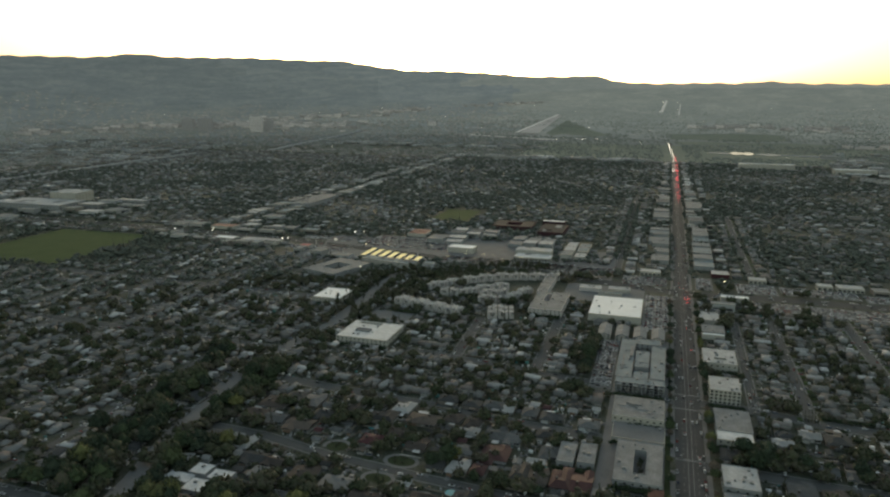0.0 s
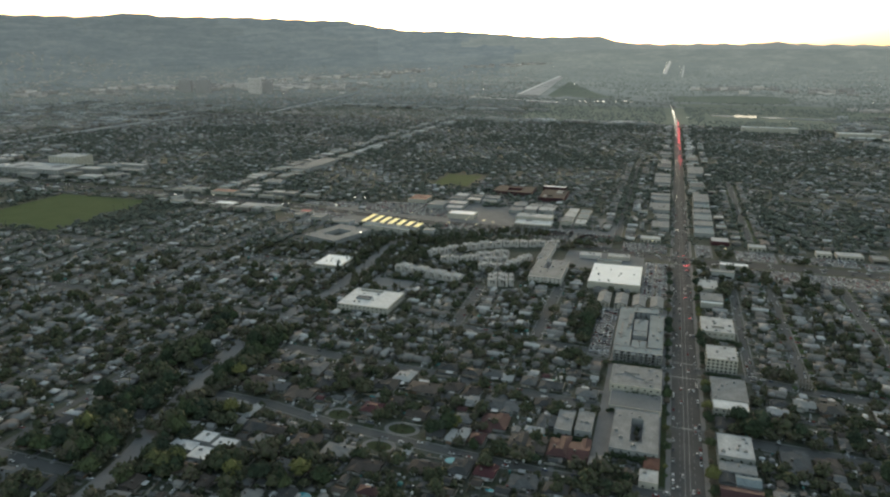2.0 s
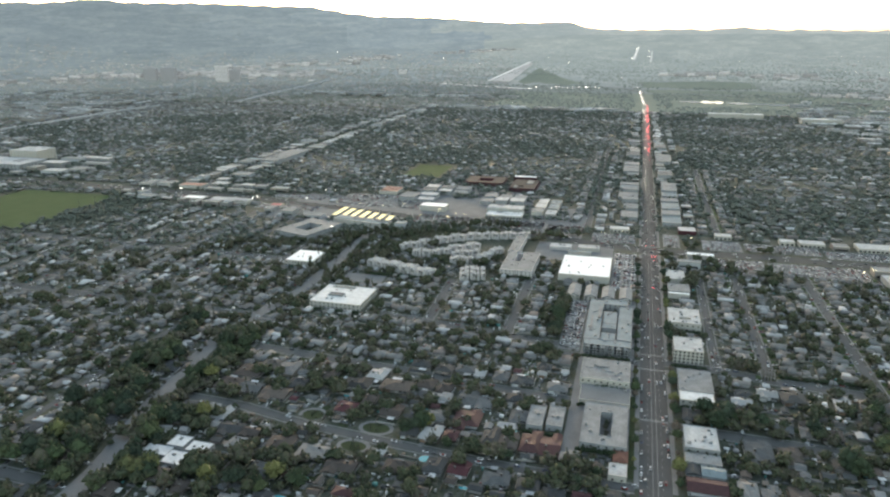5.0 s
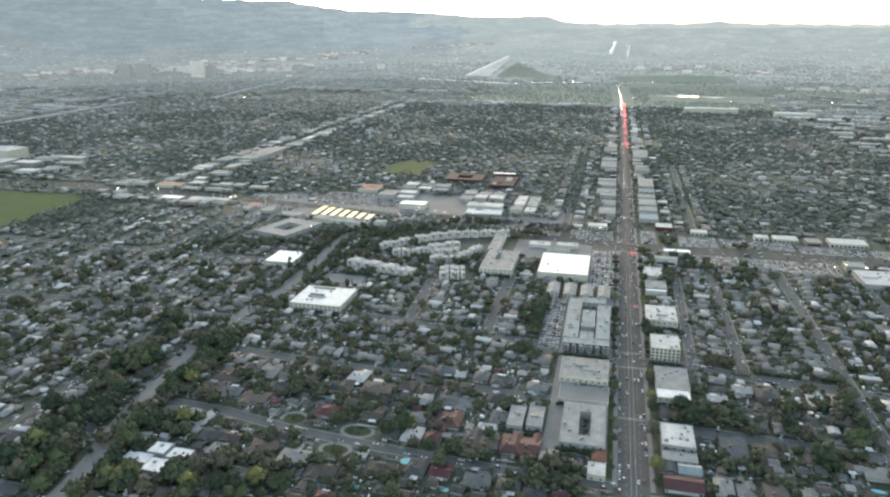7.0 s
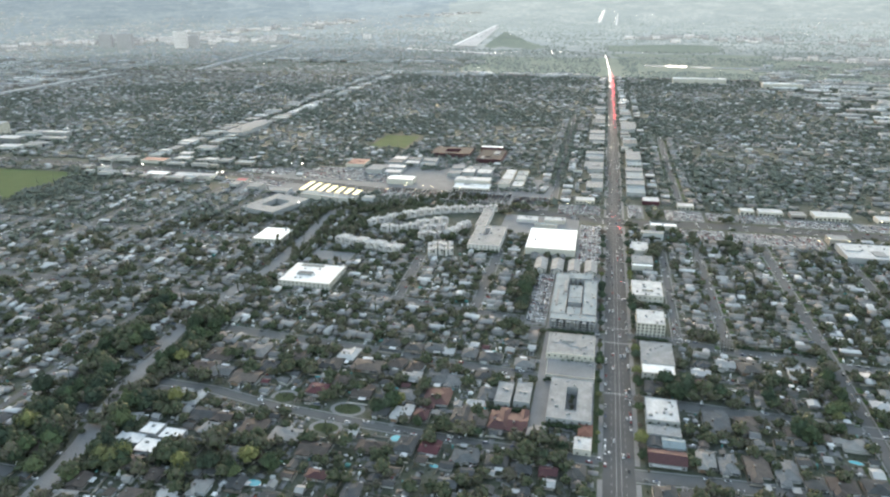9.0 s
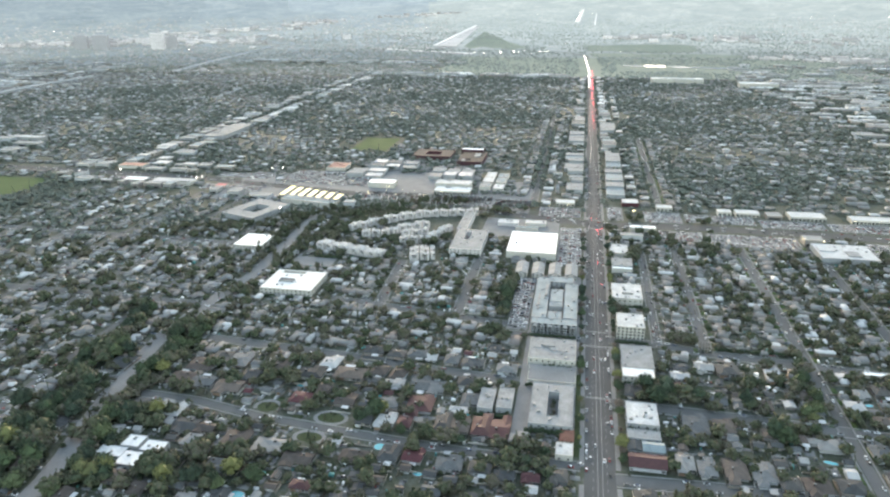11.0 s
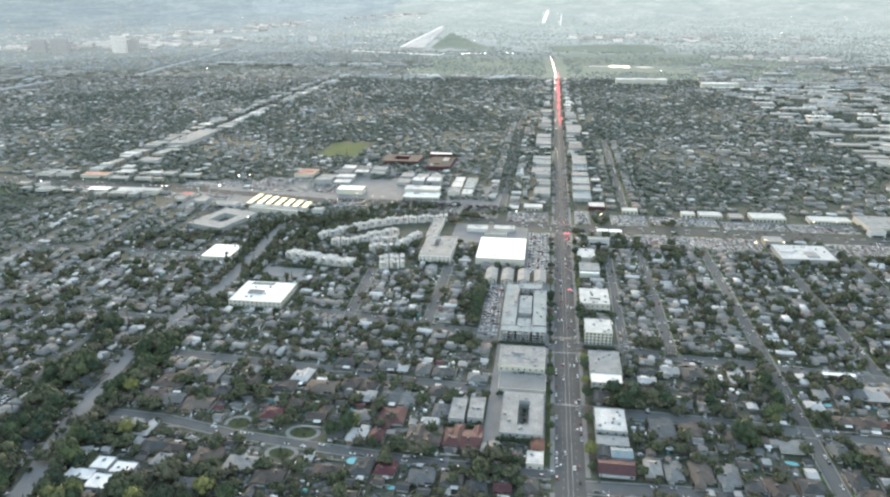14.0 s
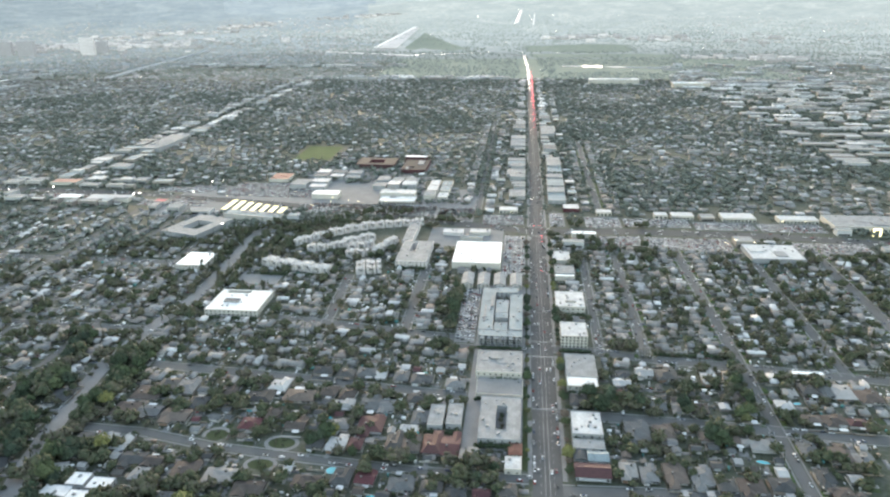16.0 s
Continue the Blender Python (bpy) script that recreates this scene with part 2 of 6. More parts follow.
# emission here imitates distance haze over the spillway
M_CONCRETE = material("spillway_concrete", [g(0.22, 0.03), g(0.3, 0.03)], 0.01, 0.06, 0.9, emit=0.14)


def lamp_material(name, colour, strength):
    m = bpy.data.materials.new(name)
    m.use_nodes = True
    b = m.node_tree.nodes["Principled BSDF"]
    b.inputs["Base Color"].default_value = (*colour, 1)
    b.inputs["Emission Color"].default_value = (*colour, 1)
    b.inputs["Emission Strength"].default_value = strength
    return m


M_HEAD = lamp_material("headlight_glow", (1.0, 0.93, 0.8), 3.0)
M_TAIL = lamp_material("taillight_glow", (1.0, 0.12, 0.14), 2.0)
M_LOTLAMP = lamp_material("warm_lamp_glow", (1.0, 0.84, 0.5), 2.0)
M_SHOPGLOW = lamp_material("lit_canopy_panel", (1.0, 0.86, 0.45), 0.25)

# ---- terrain: a flat valley floor that climbs into hills past three kilometres ----
CX, CY, CZ = -31.0, 0.0, 318.0
FLAT, REACH = 2900.0, 1600.0
RIDGE = [(-40, -0.28), (-14.4, -0.29), (-11.4, -0.22), (-9.3, -0.22), (-6.7, -0.02), (-4.8, -0.20), (-2.8, -0.13), (0.9, -0.18), (4.1, -0.04), (4.9, 0.27), (6.1, 0.46), (7.8, 0.39), (11, 0.40), (14.1, 0.67), (17.3, 0.85), (20.5, 0.87), (23.2, 1.20), (25.9, 1.64), (27.7, 1.62), (33.2, 1.81), (38.5, 1.80), (41, 2.02), (43.9, 1.71), (46.4, 1.74), (49.4, 1.74), (70, 1.72)]
BASE = [(-40, -0.45), (5, -0.6), (8, -0.8), (17, -1.25), (28, -2.25), (39, -2.2), (46, -3.3), (70, -3.4)]
TOP = 4780.0


def squeeze(d):
    """Distance at which something d metres off is set up, so that the whole valley fits before the far ridge."""
    d = np.asarray(d, float)
    return np.where(d < FLAT, d, FLAT + REACH * (1 - np.exp(-np.maximum(d - FLAT, 0) / REACH)))


def floor_z(dd):
    q = np.clip((np.asarray(dd, float) - FLAT) / REACH, 0, 0.9999)
    d = FLAT - REACH * np.log(1 - q)
    return np.where(dd <= FLAT, 0.0, CZ * (1 - dd / d))


def terrain(x, y):
    """Height of the ground at set-up places (arrays)."""
    x, y = np.asarray(x, float), np.asarray(y, float)
    dd = np.hypot(x - CX, y - CY)
    az = np.degrees(np.arctan2(-(x - CX), y - CY))
    z = floor_z(np.minimum(dd, FLAT + REACH * 0.9999))
    side = np.clip((76 - np.abs(az - 8)) / 10, 0, 1)
    base = np.radians(np.interp(az, *zip(*BASE)))
    ridge = np.radians(np.interp(az, *zip(*RIDGE)))
    d_true = CZ / np.tan(-base)
    d0 = squeeze(d_true)
    q = np.clip((dd - d0) / (TOP - d0), 0, 1)
    wob = 0.10 * np.sin(az * 2.1 + dd * 0.006) + 0.08 * np.sin(az * 5.3 - dd * 0.011) + 0.05 * np.sin(az * 11.7 + dd * 0.021)
    e = base + (ridge - base) * np.clip(q + wob * q * (1 - q) * 1.6, 0, 1) + np.radians(0.05) * np.sin(az * 7.0) * q * q
    hill = CZ + dd * np.tan(e)
    z = np.where(dd > d0, hill, z)
    return z * side


def place(x, y):
    """True plan place to set-up place and scale."""
    x, y = np.asarray(x, float), np.asarray(y, float)
    d = np.maximum(np.hypot(x - CX, y - CY), 1.0)
    s = squeeze(d) / d
    px, py = CX + (x - CX) * s, CY + (y - CY) * s
    return px, py, terrain(px, py), s


# ---- building helpers ----
def mesh_of(name, verts, faces, mats, idx=None, smooth=False):
    me = bpy.data.meshes.new(name)
    me.from_pydata([tuple(v) for v in verts], [], [tuple(f) for f in faces])
    for m in mats:
        me.materials.append(m)
    if idx is not None:
        me.polygons.foreach_set("material_index", np.asarray(idx, np.int32))
    if smooth:
        me.polygons.foreach_set("use_smooth", np.ones(len(me.polygons), bool))
    me.update()
    return me


def link(name, me, parent=None, m=None, label=""):
    ob = new(name, me)
    if parent is not None:
        ob.parent = parent
    if m is not None:
        ob.matrix_basis = m
    if label:
        tagged(ob, label)
    return ob


def part(name, bm, mat, parent, label=""):
    me = bpy.data.meshes.new(name)
    bm.to_mesh(me)
    bm.free()
    me.materials.append(mat)
    return link(name, me, parent, None, label)


def add_box(bm, x0, x1, y0, y1, z0, z1, bevel=0.0):
    vs = [bm.verts.new(p) for p in ((x0, y0, z0), (x1, y0, z0), (x1, y1, z0), (x0, y1, z0), (x0, y0, z1), (x1, y0, z1), (x1, y1, z1), (x0, y1, z1))]
    fs = [bm.faces.new([vs[i] for i in f]) for f in ((3, 2, 1, 0), (4, 5, 6, 7), (0, 1, 5, 4), (1, 2, 6, 5), (2, 3, 7, 6), (3, 0, 4, 7))]
    if bevel:
        bmesh.ops.bevel(bm, geom=list({e for f in fs for e in f.edges}), offset=bevel, segments=1, affect="EDGES")
    return vs


def box_bm(*a, bevel=0.0):
    bm = bmesh.new()
    add_box(bm, *a, bevel=bevel)
    return bm


def add_hip(bm, x0, x1, y0, y1, z, rise, eave=0.5, gable=False, thick=0.25):
    """A hip or gable roof with an eave edge."""
    x0, x1, y0, y1 = x0 - eave, x1 + eave, y0 - eave, y1 + eave
    w, d = x1 - x0, y1 - y0
    cut = 0.0 if gable else min(w, d) / 2
    if w >= d:
        r = [(x0 + cut, (y0 + y1) / 2), (x1 - cut, (y0 + y1) / 2)]
    else:
        r = [((x0 + x1) / 2, y0 + cut), ((x0 + x1) / 2, y1 - cut)]
    lo = [bm.verts.new((x, y, z - thick)) for x, y in ((x0, y0), (x1, y0), (x1, y1), (x0, y1))]
    hi = [bm.verts.new((x, y, z)) for x, y in ((x0, y0), (x1, y0), (x1, y1), (x0, y1))]
    t = [bm.verts.new((*p, z + rise)) for p in r]
    bm.faces.new(lo[::-1])
    for i in range(4):
        bm.faces.new((lo[i], lo[(i + 1) % 4], hi[(i + 1) % 4], hi[i]))
    if w >= d:
        fs = ((hi[0], hi[1], t[1], t[0]), (hi[1], hi[2], t[1]), (hi[2], hi[3], t[0], t[1]), (hi[3], hi[0], t[0]))
    else:
        fs = ((hi[0], hi[1], t[0]), (hi[1], hi[2], t[1], t[0]), (hi[2], hi[3], t[1]), (hi[3], hi[0], t[0], t[1]))
    for f in fs:
        bm.faces.new(f)


def stamp(name, temps, inst, mats, label, category, kind="stuff"):
    """Many set pieces joined in one mesh. temps: (verts, faces, material index); inst: x, y, z, turn, sx, sy, sz, template."""
    V, L, S, I, n = [], [], [], [], 0
    by = {}
    for row in inst:
        by.setdefault(int(row[7]), []).append(row)
    for k, rows in by.items():
        tv, tf, tm = temps[k]
        tv = np.asarray(tv, float)
        a = np.asarray(rows, float)
        c, s = np.cos(a[:, 3])[:, None], np.sin(a[:, 3])[:, None]
        x, y, z = tv[:, 0] * a[:, 4:5], tv[:, 1] * a[:, 5:6], tv[:, 2] * a[:, 6:7]
        V.append(np.stack([x * c - y * s + a[:, 0:1], x * s + y * c + a[:, 1:2], z + a[:, 2:3]], -1).reshape(-1, 3))
        loops = np.concatenate([np.asarray(f, np.int64) for f in tf])
        L.append((loops[None] + n + np.arange(len(rows))[:, None] * len(tv)).ravel())
        S.append(np.tile([len(f) for f in tf], len(rows)))
        I.append(np.tile(tm, len(rows)))
        n += len(rows) * len(tv)
    if not V:
        return None
    V, L, S, I = np.concatenate(V), np.concatenate(L), np.concatenate(S), np.concatenate(I)
    me = bpy.data.meshes.new(name)
    me.vertices.add(len(V)), me.loops.add(len(L)), me.polygons.add(len(S))
    me.vertices.foreach_set("co", V.astype(np.float32).ravel())
    me.loops.foreach_set("vertex_index", L.astype(np.int32))
    me.polygons.foreach_set("loop_start", np.concatenate([[0], np.cumsum(S)[:-1]]).astype(np.int32))
    for m in mats:
        me.materials.append(m)
    me.polygons.foreach_set("material_index", I.astype(np.int32))
    me.update(calc_edges=True)
    return tagged(link(name, me), label, category, kind=kind)


def template(bm, idx=0):
    bm.verts.index_update()
    out = ([tuple(v.co) for v in bm.verts], [[v.index for v in f.verts] for f in bm.faces], [idx] * len(bm.faces))
    bm.free()
    return out


def join_templates(*ts):
    V, F, I = [], [], []
    for v, f, i in ts:
        o = len(V)
        V += v
        F += [[q + o for q in p] for p in f]
        I += i
    return V, F, I


def ribbon(name, pts, width, z, mat, label, category, thick=0.0, step=60.0, kind="structure"):
    """A road or path along a line of true plan points, laid on the terrain."""
    dense = []
    for (xa, ya), (xb, yb) in zip(pts, pts[1:]):
        k = max(1, int(math.hypot(xb - xa, yb - ya) / step))
        dense += [(xa + (xb - xa) * i / k, ya + (yb - ya) * i / k) for i in range(k)]
    dense.append(pts[-1])
    V, F = [], []
    for i, p in enumerate(dense):
        a, b = dense[max(0, i - 1)], dense[min(len(dense) - 1, i + 1)]
        l = math.hypot(b[0] - a[0], b[1] - a[1]) or 1
        nx, ny = -(b[1] - a[1]) / l, (b[0] - a[0]) / l
        for s in (-1, 1):
            px, py, pz, sc = place(p[0] + nx * s * width / 2, p[1] + ny * s * width / 2)
            V.append((float(px), float(py), float(pz) + z))
    n = len(dense)
    for i in range(n - 1):
        F.append((2 * i, 2 * i + 2, 2 * i + 3, 2 * i + 1)[::-1])
    if thick:
        V += [(x, y, q - thick) for x, y, q in V]
        o = 2 * n
        for i in range(n - 1):
            F += [(2 * i, 2 * i + 2, o + 2 * i + 2, o + 2 * i), (2 * i + 3, 2 * i + 1, o + 2 * i + 1, o + 2 * i + 3)]
    return tagged(link(name, mesh_of(name, V, F, [mat])), label, category, kind=kind)


# ---- ground sheet ----
def build_ground():
    rs = [0, 150] + list(range(250, 3000, 125)) + list(range(3000, 4300, 50)) + list(range(4300, 4460, 16)) + list(range(4460, 4501, 4)) + list(range(4525, 4981, 50))
    azs = [-180 + i * 6 for i in range(23)] + [-40 + i * 0.6 for i in range(184)] + [71 + i * 6 for i in range(19)]
    V, F, I = [], [], []
    for r in rs:
        for a in azs:
            x, y = CX - r * math.sin(radians(a)), CY + r * math.cos(radians(a))
            V.append((x, y, 0.0))
    A = np.array(V)
    A[:, 2] = terrain(A[:, 0], A[:, 1])
    n = len(azs)
    for i in range(len(rs) - 1):
        for j in range(n):
            k = (j + 1) % n
            F.append((i * n + j, i * n + k, (i + 1) * n + k, (i + 1) * n + j)[::-1])
            # haze glow steps up by distance and zone; zone edges are ragged like spurs
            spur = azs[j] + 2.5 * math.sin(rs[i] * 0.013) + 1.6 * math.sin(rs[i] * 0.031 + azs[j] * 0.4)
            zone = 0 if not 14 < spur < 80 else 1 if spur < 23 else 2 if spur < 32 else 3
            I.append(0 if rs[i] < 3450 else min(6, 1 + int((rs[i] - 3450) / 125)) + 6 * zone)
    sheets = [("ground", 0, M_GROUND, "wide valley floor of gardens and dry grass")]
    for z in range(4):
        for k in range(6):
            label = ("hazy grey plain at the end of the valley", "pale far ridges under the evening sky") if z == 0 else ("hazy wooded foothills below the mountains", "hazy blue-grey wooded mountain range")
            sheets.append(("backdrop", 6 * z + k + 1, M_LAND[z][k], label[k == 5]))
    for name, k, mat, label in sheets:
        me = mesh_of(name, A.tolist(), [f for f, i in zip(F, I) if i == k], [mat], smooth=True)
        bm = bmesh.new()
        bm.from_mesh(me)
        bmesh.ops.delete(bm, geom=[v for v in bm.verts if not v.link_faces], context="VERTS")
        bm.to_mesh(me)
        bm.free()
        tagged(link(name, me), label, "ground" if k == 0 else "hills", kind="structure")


build_ground()

# ---- roads ----
MAIN = [(0, 120), (0, 3050), (-10, 3400), (-20, 3740), (-110, 3900), (-205, 3990), (-430, 3862), (-900, 3760)]
BLVD = [(900, 960), (494, 978), (352, 1000), (135, 1006), (-6, 996), (-133, 1029), (-395, 1098), (-706, 1149), (-989, 1166), (-1700, 1195)]
STREETS = [
    ([(104, 905), (103, 622)], 8.5), ([(190, 940), (192, 615), (190, 250)], 8.5), ([(284, 940), (286, 604)], 8.5), ([(376, 960), (374, 590), (374, 260)], 11),
    ([(470, 930), (470, 300)], 8.5), ([(560, 920), (560, 380)], 10), ([(60, 890), (58, 632)], 6),
    ([(11, 634), (58, 632), (109, 621), (194, 613), (320, 599), (620, 585)], 11), ([(11, 519), (139, 513), (264, 505), (480, 495)], 11), ([(11, 419), (79, 422), (190, 424)], 11),
    ([(-70, 540), (-140, 545), (-225, 556), (-386, 568)], 10), ([(-14, 430), (-105, 432), (-195, 439), (-274, 447), (-339, 460), (-402, 463)], 7.5),
    ([(-385, 240), (-393, 346), (-398, 372), (-409, 411), (-421, 466), (-429, 518), (-435, 560), (-430, 640), (-416, 720), (-418, 800), (-424, 960), (-440, 1100)], 17),
    ([(-244, 810), (-238, 672)], 9), ([(-148, 850), (-148, 662)], 9), ([(-300, 682), (-218, 670), (-134, 657), (-92, 652)], 9),
    ([(-11, 628), (-92, 632)], 8), ([(-97, 1090), (-97, 1900)], 9), ([(102, 1110), (105, 1650)], 8),
]
for k in range(13):
    STREETS.append(([(-500 - 88 * k, 240 + 60 * (k % 3)), (-495 - 88 * k, 840 if 5 <= k <= 8 else 1080 - 6 * k)], 7))
for yy in (330, 640, 830):
    STREETS.append(([(-425, yy), (-1500, yy + 25)], 10))


# ---- what is taken on the plan ----
RX, RY, CELL = -2300, 150, 2.0
TAKEN = np.zeros((1750, 1500), np.uint8)


def cells(x0, x1, y0, y1):
    return slice(max(0, int((x0 - RX) / CELL)), max(0, int((x1 - RX) / CELL) + 1)), slice(max(0, int((y0 - RY) / CELL)), max(0, int((y1 - RY) / CELL) + 1))


def take(x0, x1, y0, y1, v=1):
    TAKEN[cells(x0, x1, y0, y1)] = v


def is_free(x0, x1, y0, y1):
    c = TAKEN[cells(x0, x1, y0, y1)]
    return c.size > 0 and not c.any()


def along(pts, step):
    out, left = [], 0.0
    for (xa, ya), (xb, yb) in zip(pts, pts[1:]):
        l = math.hypot(xb - xa, yb - ya)
        q = left
        while q < l:
            out.append((xa + (xb - xa) * q / l, ya + (yb - ya) * q / l, (xb - xa) / l, (yb - ya) / l))
            q += step
        left = q - l
    return out


def take_road(pts, w):
    for x, y, _, _ in along(pts, 3):
        take(x - w / 2, x + w / 2, y - w / 2, y + w / 2)


ribbon("main_road", MAIN, 22.5, 0.05, M_ASPHALT, "straight wide asphalt avenue with faded lane lines", "road")
ribbon("boulevard", BLVD, 25, 0.09, M_ASPHALT, "wide asphalt boulevard between car lots and shops", "road")
for s in (-1, 1):
    for ya, yb in ((120, 410), (430, 506), (526, 620), (642, 978), (1016, 2000), (2010, 2900)):
        ribbon("pavement", [(s * 13.2, ya), (s * 13.2, yb)], 3.6, 0.17, M_PAVE, "pale concrete pavement with a raised kerb", "pavement", thick=0.17)
for s in (-1, 1):
    ribbon("lane_line", [(s * 1.75, 120), (s * 1.75, 2700)], 0.3, 0.07, M_LINE, "faded painted centre line on the avenue", "road marking")
for x, w in ((-5.1, 0.25), (5.1, 0.25)):
    tv = template(box_bm(-w / 2, w / 2, -1.5, 1.5, 0, 0.01))
    stamp("lane_line", [tv], [(x, y, 0.06, 0, 1, 1, 1, 0) for y in range(200, 1400, 9)], [M_LINE], "white dashed lane marks on the avenue", "road marking")
for pts, w in STREETS:
    ribbon("street", pts, w, 0.13 if abs(pts[0][1] - pts[-1][1]) > abs(pts[0][0] - pts[-1][0]) else 0.11, M_WORN if w > 15 else M_STREET, "wide pale concrete street lined by tall trees" if w > 15 else "residential street of worn grey asphalt", "street")
    take_road(pts, w + 1.5)
    if abs(pts[0][0]) < 430 and w < 12:
        for sd in (-1, 1):
            line = []
            for i, q in enumerate(pts):
                a, b = pts[max(0, i - 1)], pts[min(len(pts) - 1, i + 1)]
                l = math.hypot(b[0] - a[0], b[1] - a[1])
                line.append((q[0] - (b[1] - a[1]) / l * sd * (w / 2 + 1.6), q[1] + (b[0] - a[0]) / l * sd * (w / 2 + 1.6)))
            ribbon("pavement", line, 1.6, 0.15, M_PAVE, "narrow concrete pavement along the street", "pavement", thick=0.12)
take(-16, 16, 150, 3100)
take_road(BLVD, 34)


bar = template(box_bm(-0.3, 0.3, -1.6, 1.6, 0, 0.01))
cross = [(x * 1.3, y, 0.09, 0, 1, 1, 1, 0) for x in range(-8, 9) for y in (524.5, 617, 648)]
cross += [(x * 1.3, y, 0.12, 0, 1, 1, 1, 0) for x in range(-8, 9) for y in (977, 1017)]
cross += [(x, 996 + k * 1.3, 0.13, 1.5708, 1, 1, 1, 0) for x in (-16, 16) for k in range(-8, 9)]
stamp("crosswalks", [bar], cross, [M_LINE], "white striped crosswalks at the junctions", "crosswalks", kind="structure")
ribbon("freeway", [(-2030, 1450), (-2008, 1718), (-2007, 2129), (-2014, 2368), (-1990, 2560)], 30, 6.0, M_FREEWAY, "raised pale concrete freeway across the far houses", "freeway", thick=6)
ribbon("freeway", [(-1743, 2751), (-1792, 3088), (-1846, 3631), (-1900, 4100)], 34, 7.0, M_FREEWAY, "raised pale freeway running on towards the hills", "freeway", thick=7)

# ---- flat-roofed buildings ----
WIN_MESH = {}


def window_mesh(w, h):
    if (w, h) not in WIN_MESH:
        f = template(box_bm(-w / 2 - 0.12, w / 2 + 0.12, -0.06, 0.02, -0.12, h + 0.12), 0)
        p = template(box_bm(-w / 2, w / 2, -0.08, 0.03, 0, h), 1)
        v, fc, i = join_templates(f, p)
        WIN_MESH[w, h] = mesh_of("window", v, fc, [M_GREYWALL, M_GLASS], i)
    return WIN_MESH[w, h]


AC = {}


def ac_unit(x, y, z, s, turn):
    if "m" not in AC:
        bm = box_bm(-1.2, 1.2, -0.9, 0.9, 0, 1.2, bevel=0.08)
        bmesh.ops.create_cone(bm, cap_ends=True, segments=10, radius1=0.6, radius2=0.55, depth=0.3, matrix=Matrix.Translation((0.3, 0, 1.3)))
        me = bpy.data.meshes.new("rooftop_unit")
        bm.to_mesh(me)
        bm.free()
        me.materials.append(M_METAL)
        AC["m"] = me
    ob = link("rooftop_unit", AC["m"], None, Matrix.LocRotScale((x, y, z), Euler((0, 0, turn)), (s, s, s)))
    tagged(ob, "grey metal air conditioning unit on a flat roof", "rooftop unit", "rooftop units")


def flat_building(name, label, x0, x1, y0, y1, h, roof, wall, hole=None, parapet=0.4, storeys=1, gap=5.0, units=4, win=(1.6, 1.3), turn=0.0, sides=(0, 1, 3)):
    """A flat-roofed block with parapet, window rows and optionally an open court (hole: x0, x1, y0, y1)."""
    cx, cy = (x0 + x1) / 2, (y0 + y1) / 2
    root = tagged(new(name), label, name.replace("_", " "))
    root.matrix_basis = pose(cx, cy, 0, 0, 0, turn)
    a, b, c, d = x0 - cx, x1 - cx, y0 - cy, y1 - cy
    t = 0.4
    sides_of = [(a, b, c, c + t), (a, b, d - t, d), (a, a + t, c + t, d - t), (b - t, b, c + t, d - t)]
    if hole:
        e, f, k, l = hole[0] - cx, hole[1] - cx, hole[2] - cy, hole[3] - cy
        sides_of += [(e - t, f + t, k - t, k), (e - t, f + t, l, l + t), (e - t, e, k, l), (f, f + t, k, l)]
    for q in sides_of:
        part("wall", box_bm(*q, 0, h + parapet), wall, root)
    bm = bmesh.new()
    if hole:
        add_box(bm, a + t, e - t, c + t, d - t, h - 0.3, h), add_box(bm, f + t, b - t, c + t, d - t, h - 0.3, h)
        add_box(bm, e - t, f + t, c + t, k - t, h - 0.3, h), add_box(bm, e - t, f + t, l + t, d - t, h - 0.3, h)
    else:
        add_box(bm, a + t, b - t, c + t, d - t, h - 0.3, h)
    part("roof", bm, roof, root)
    me = window_mesh(*win)
    sh = h / storeys
    if storeys and gap:
        for s in range(storeys):
            z = s * sh + 0.9
            runs = [(0, a, b), (1, c, d), (2, a, b), (3, c, d)]
            for side, lo, hi in runs:
                if side not in sides:
                    continue
                n = max(1, int((hi - lo - 2) / gap))
                for i in range(n):
                    q = lo + (hi - lo) * (i + 0.5) / n
                    m = {0: pose(q, c, z), 1: pose(b, q, z, 0, 0, 90), 2: pose(q, d, z, 0, 0, 180), 3: pose(a, q, z, 0, 0, -90)}[side]
                    link("window", me, root, m)
    rnd = random.Random(int(x0 * 7 + y0))
    if (x1 - x0) * (y1 - y0) > 1500 and not hole and roof is not M_WHITE:
        for i in range(5):
            w, l = (b - a) * rnd.uniform(0.12, 0.3), (d - c) * rnd.uniform(0.15, 0.4)
            x, y = rnd.uniform(a + 1, b - w - 1), rnd.uniform(c + 1, d - l - 1)
            part("roof_section", box_bm(x, x + w, y, y + l, h, h + rnd.uniform(0.3, 1.8) + i * 0.01), rnd.choice((roof, roof, M_FLATG)), root)
    for i in range(units if y0 < 1000 else units // 3):
        for _ in range(8):
            x, y = rnd.uniform(x0 + 3, x1 - 3), rnd.uniform(y0 + 3, y1 - 3)
            if not hole or not (hole[0] - 2 < x < hole[1] + 2 and hole[2] - 2 < y < hole[3] + 2):
                ac_unit(x, y, h, rnd.uniform(0.7, 1.3), rnd.choice((0, 1.57)))
                break
    take(x0 - 2, x1 + 2, y0 - 2, y1 + 2)
    return root


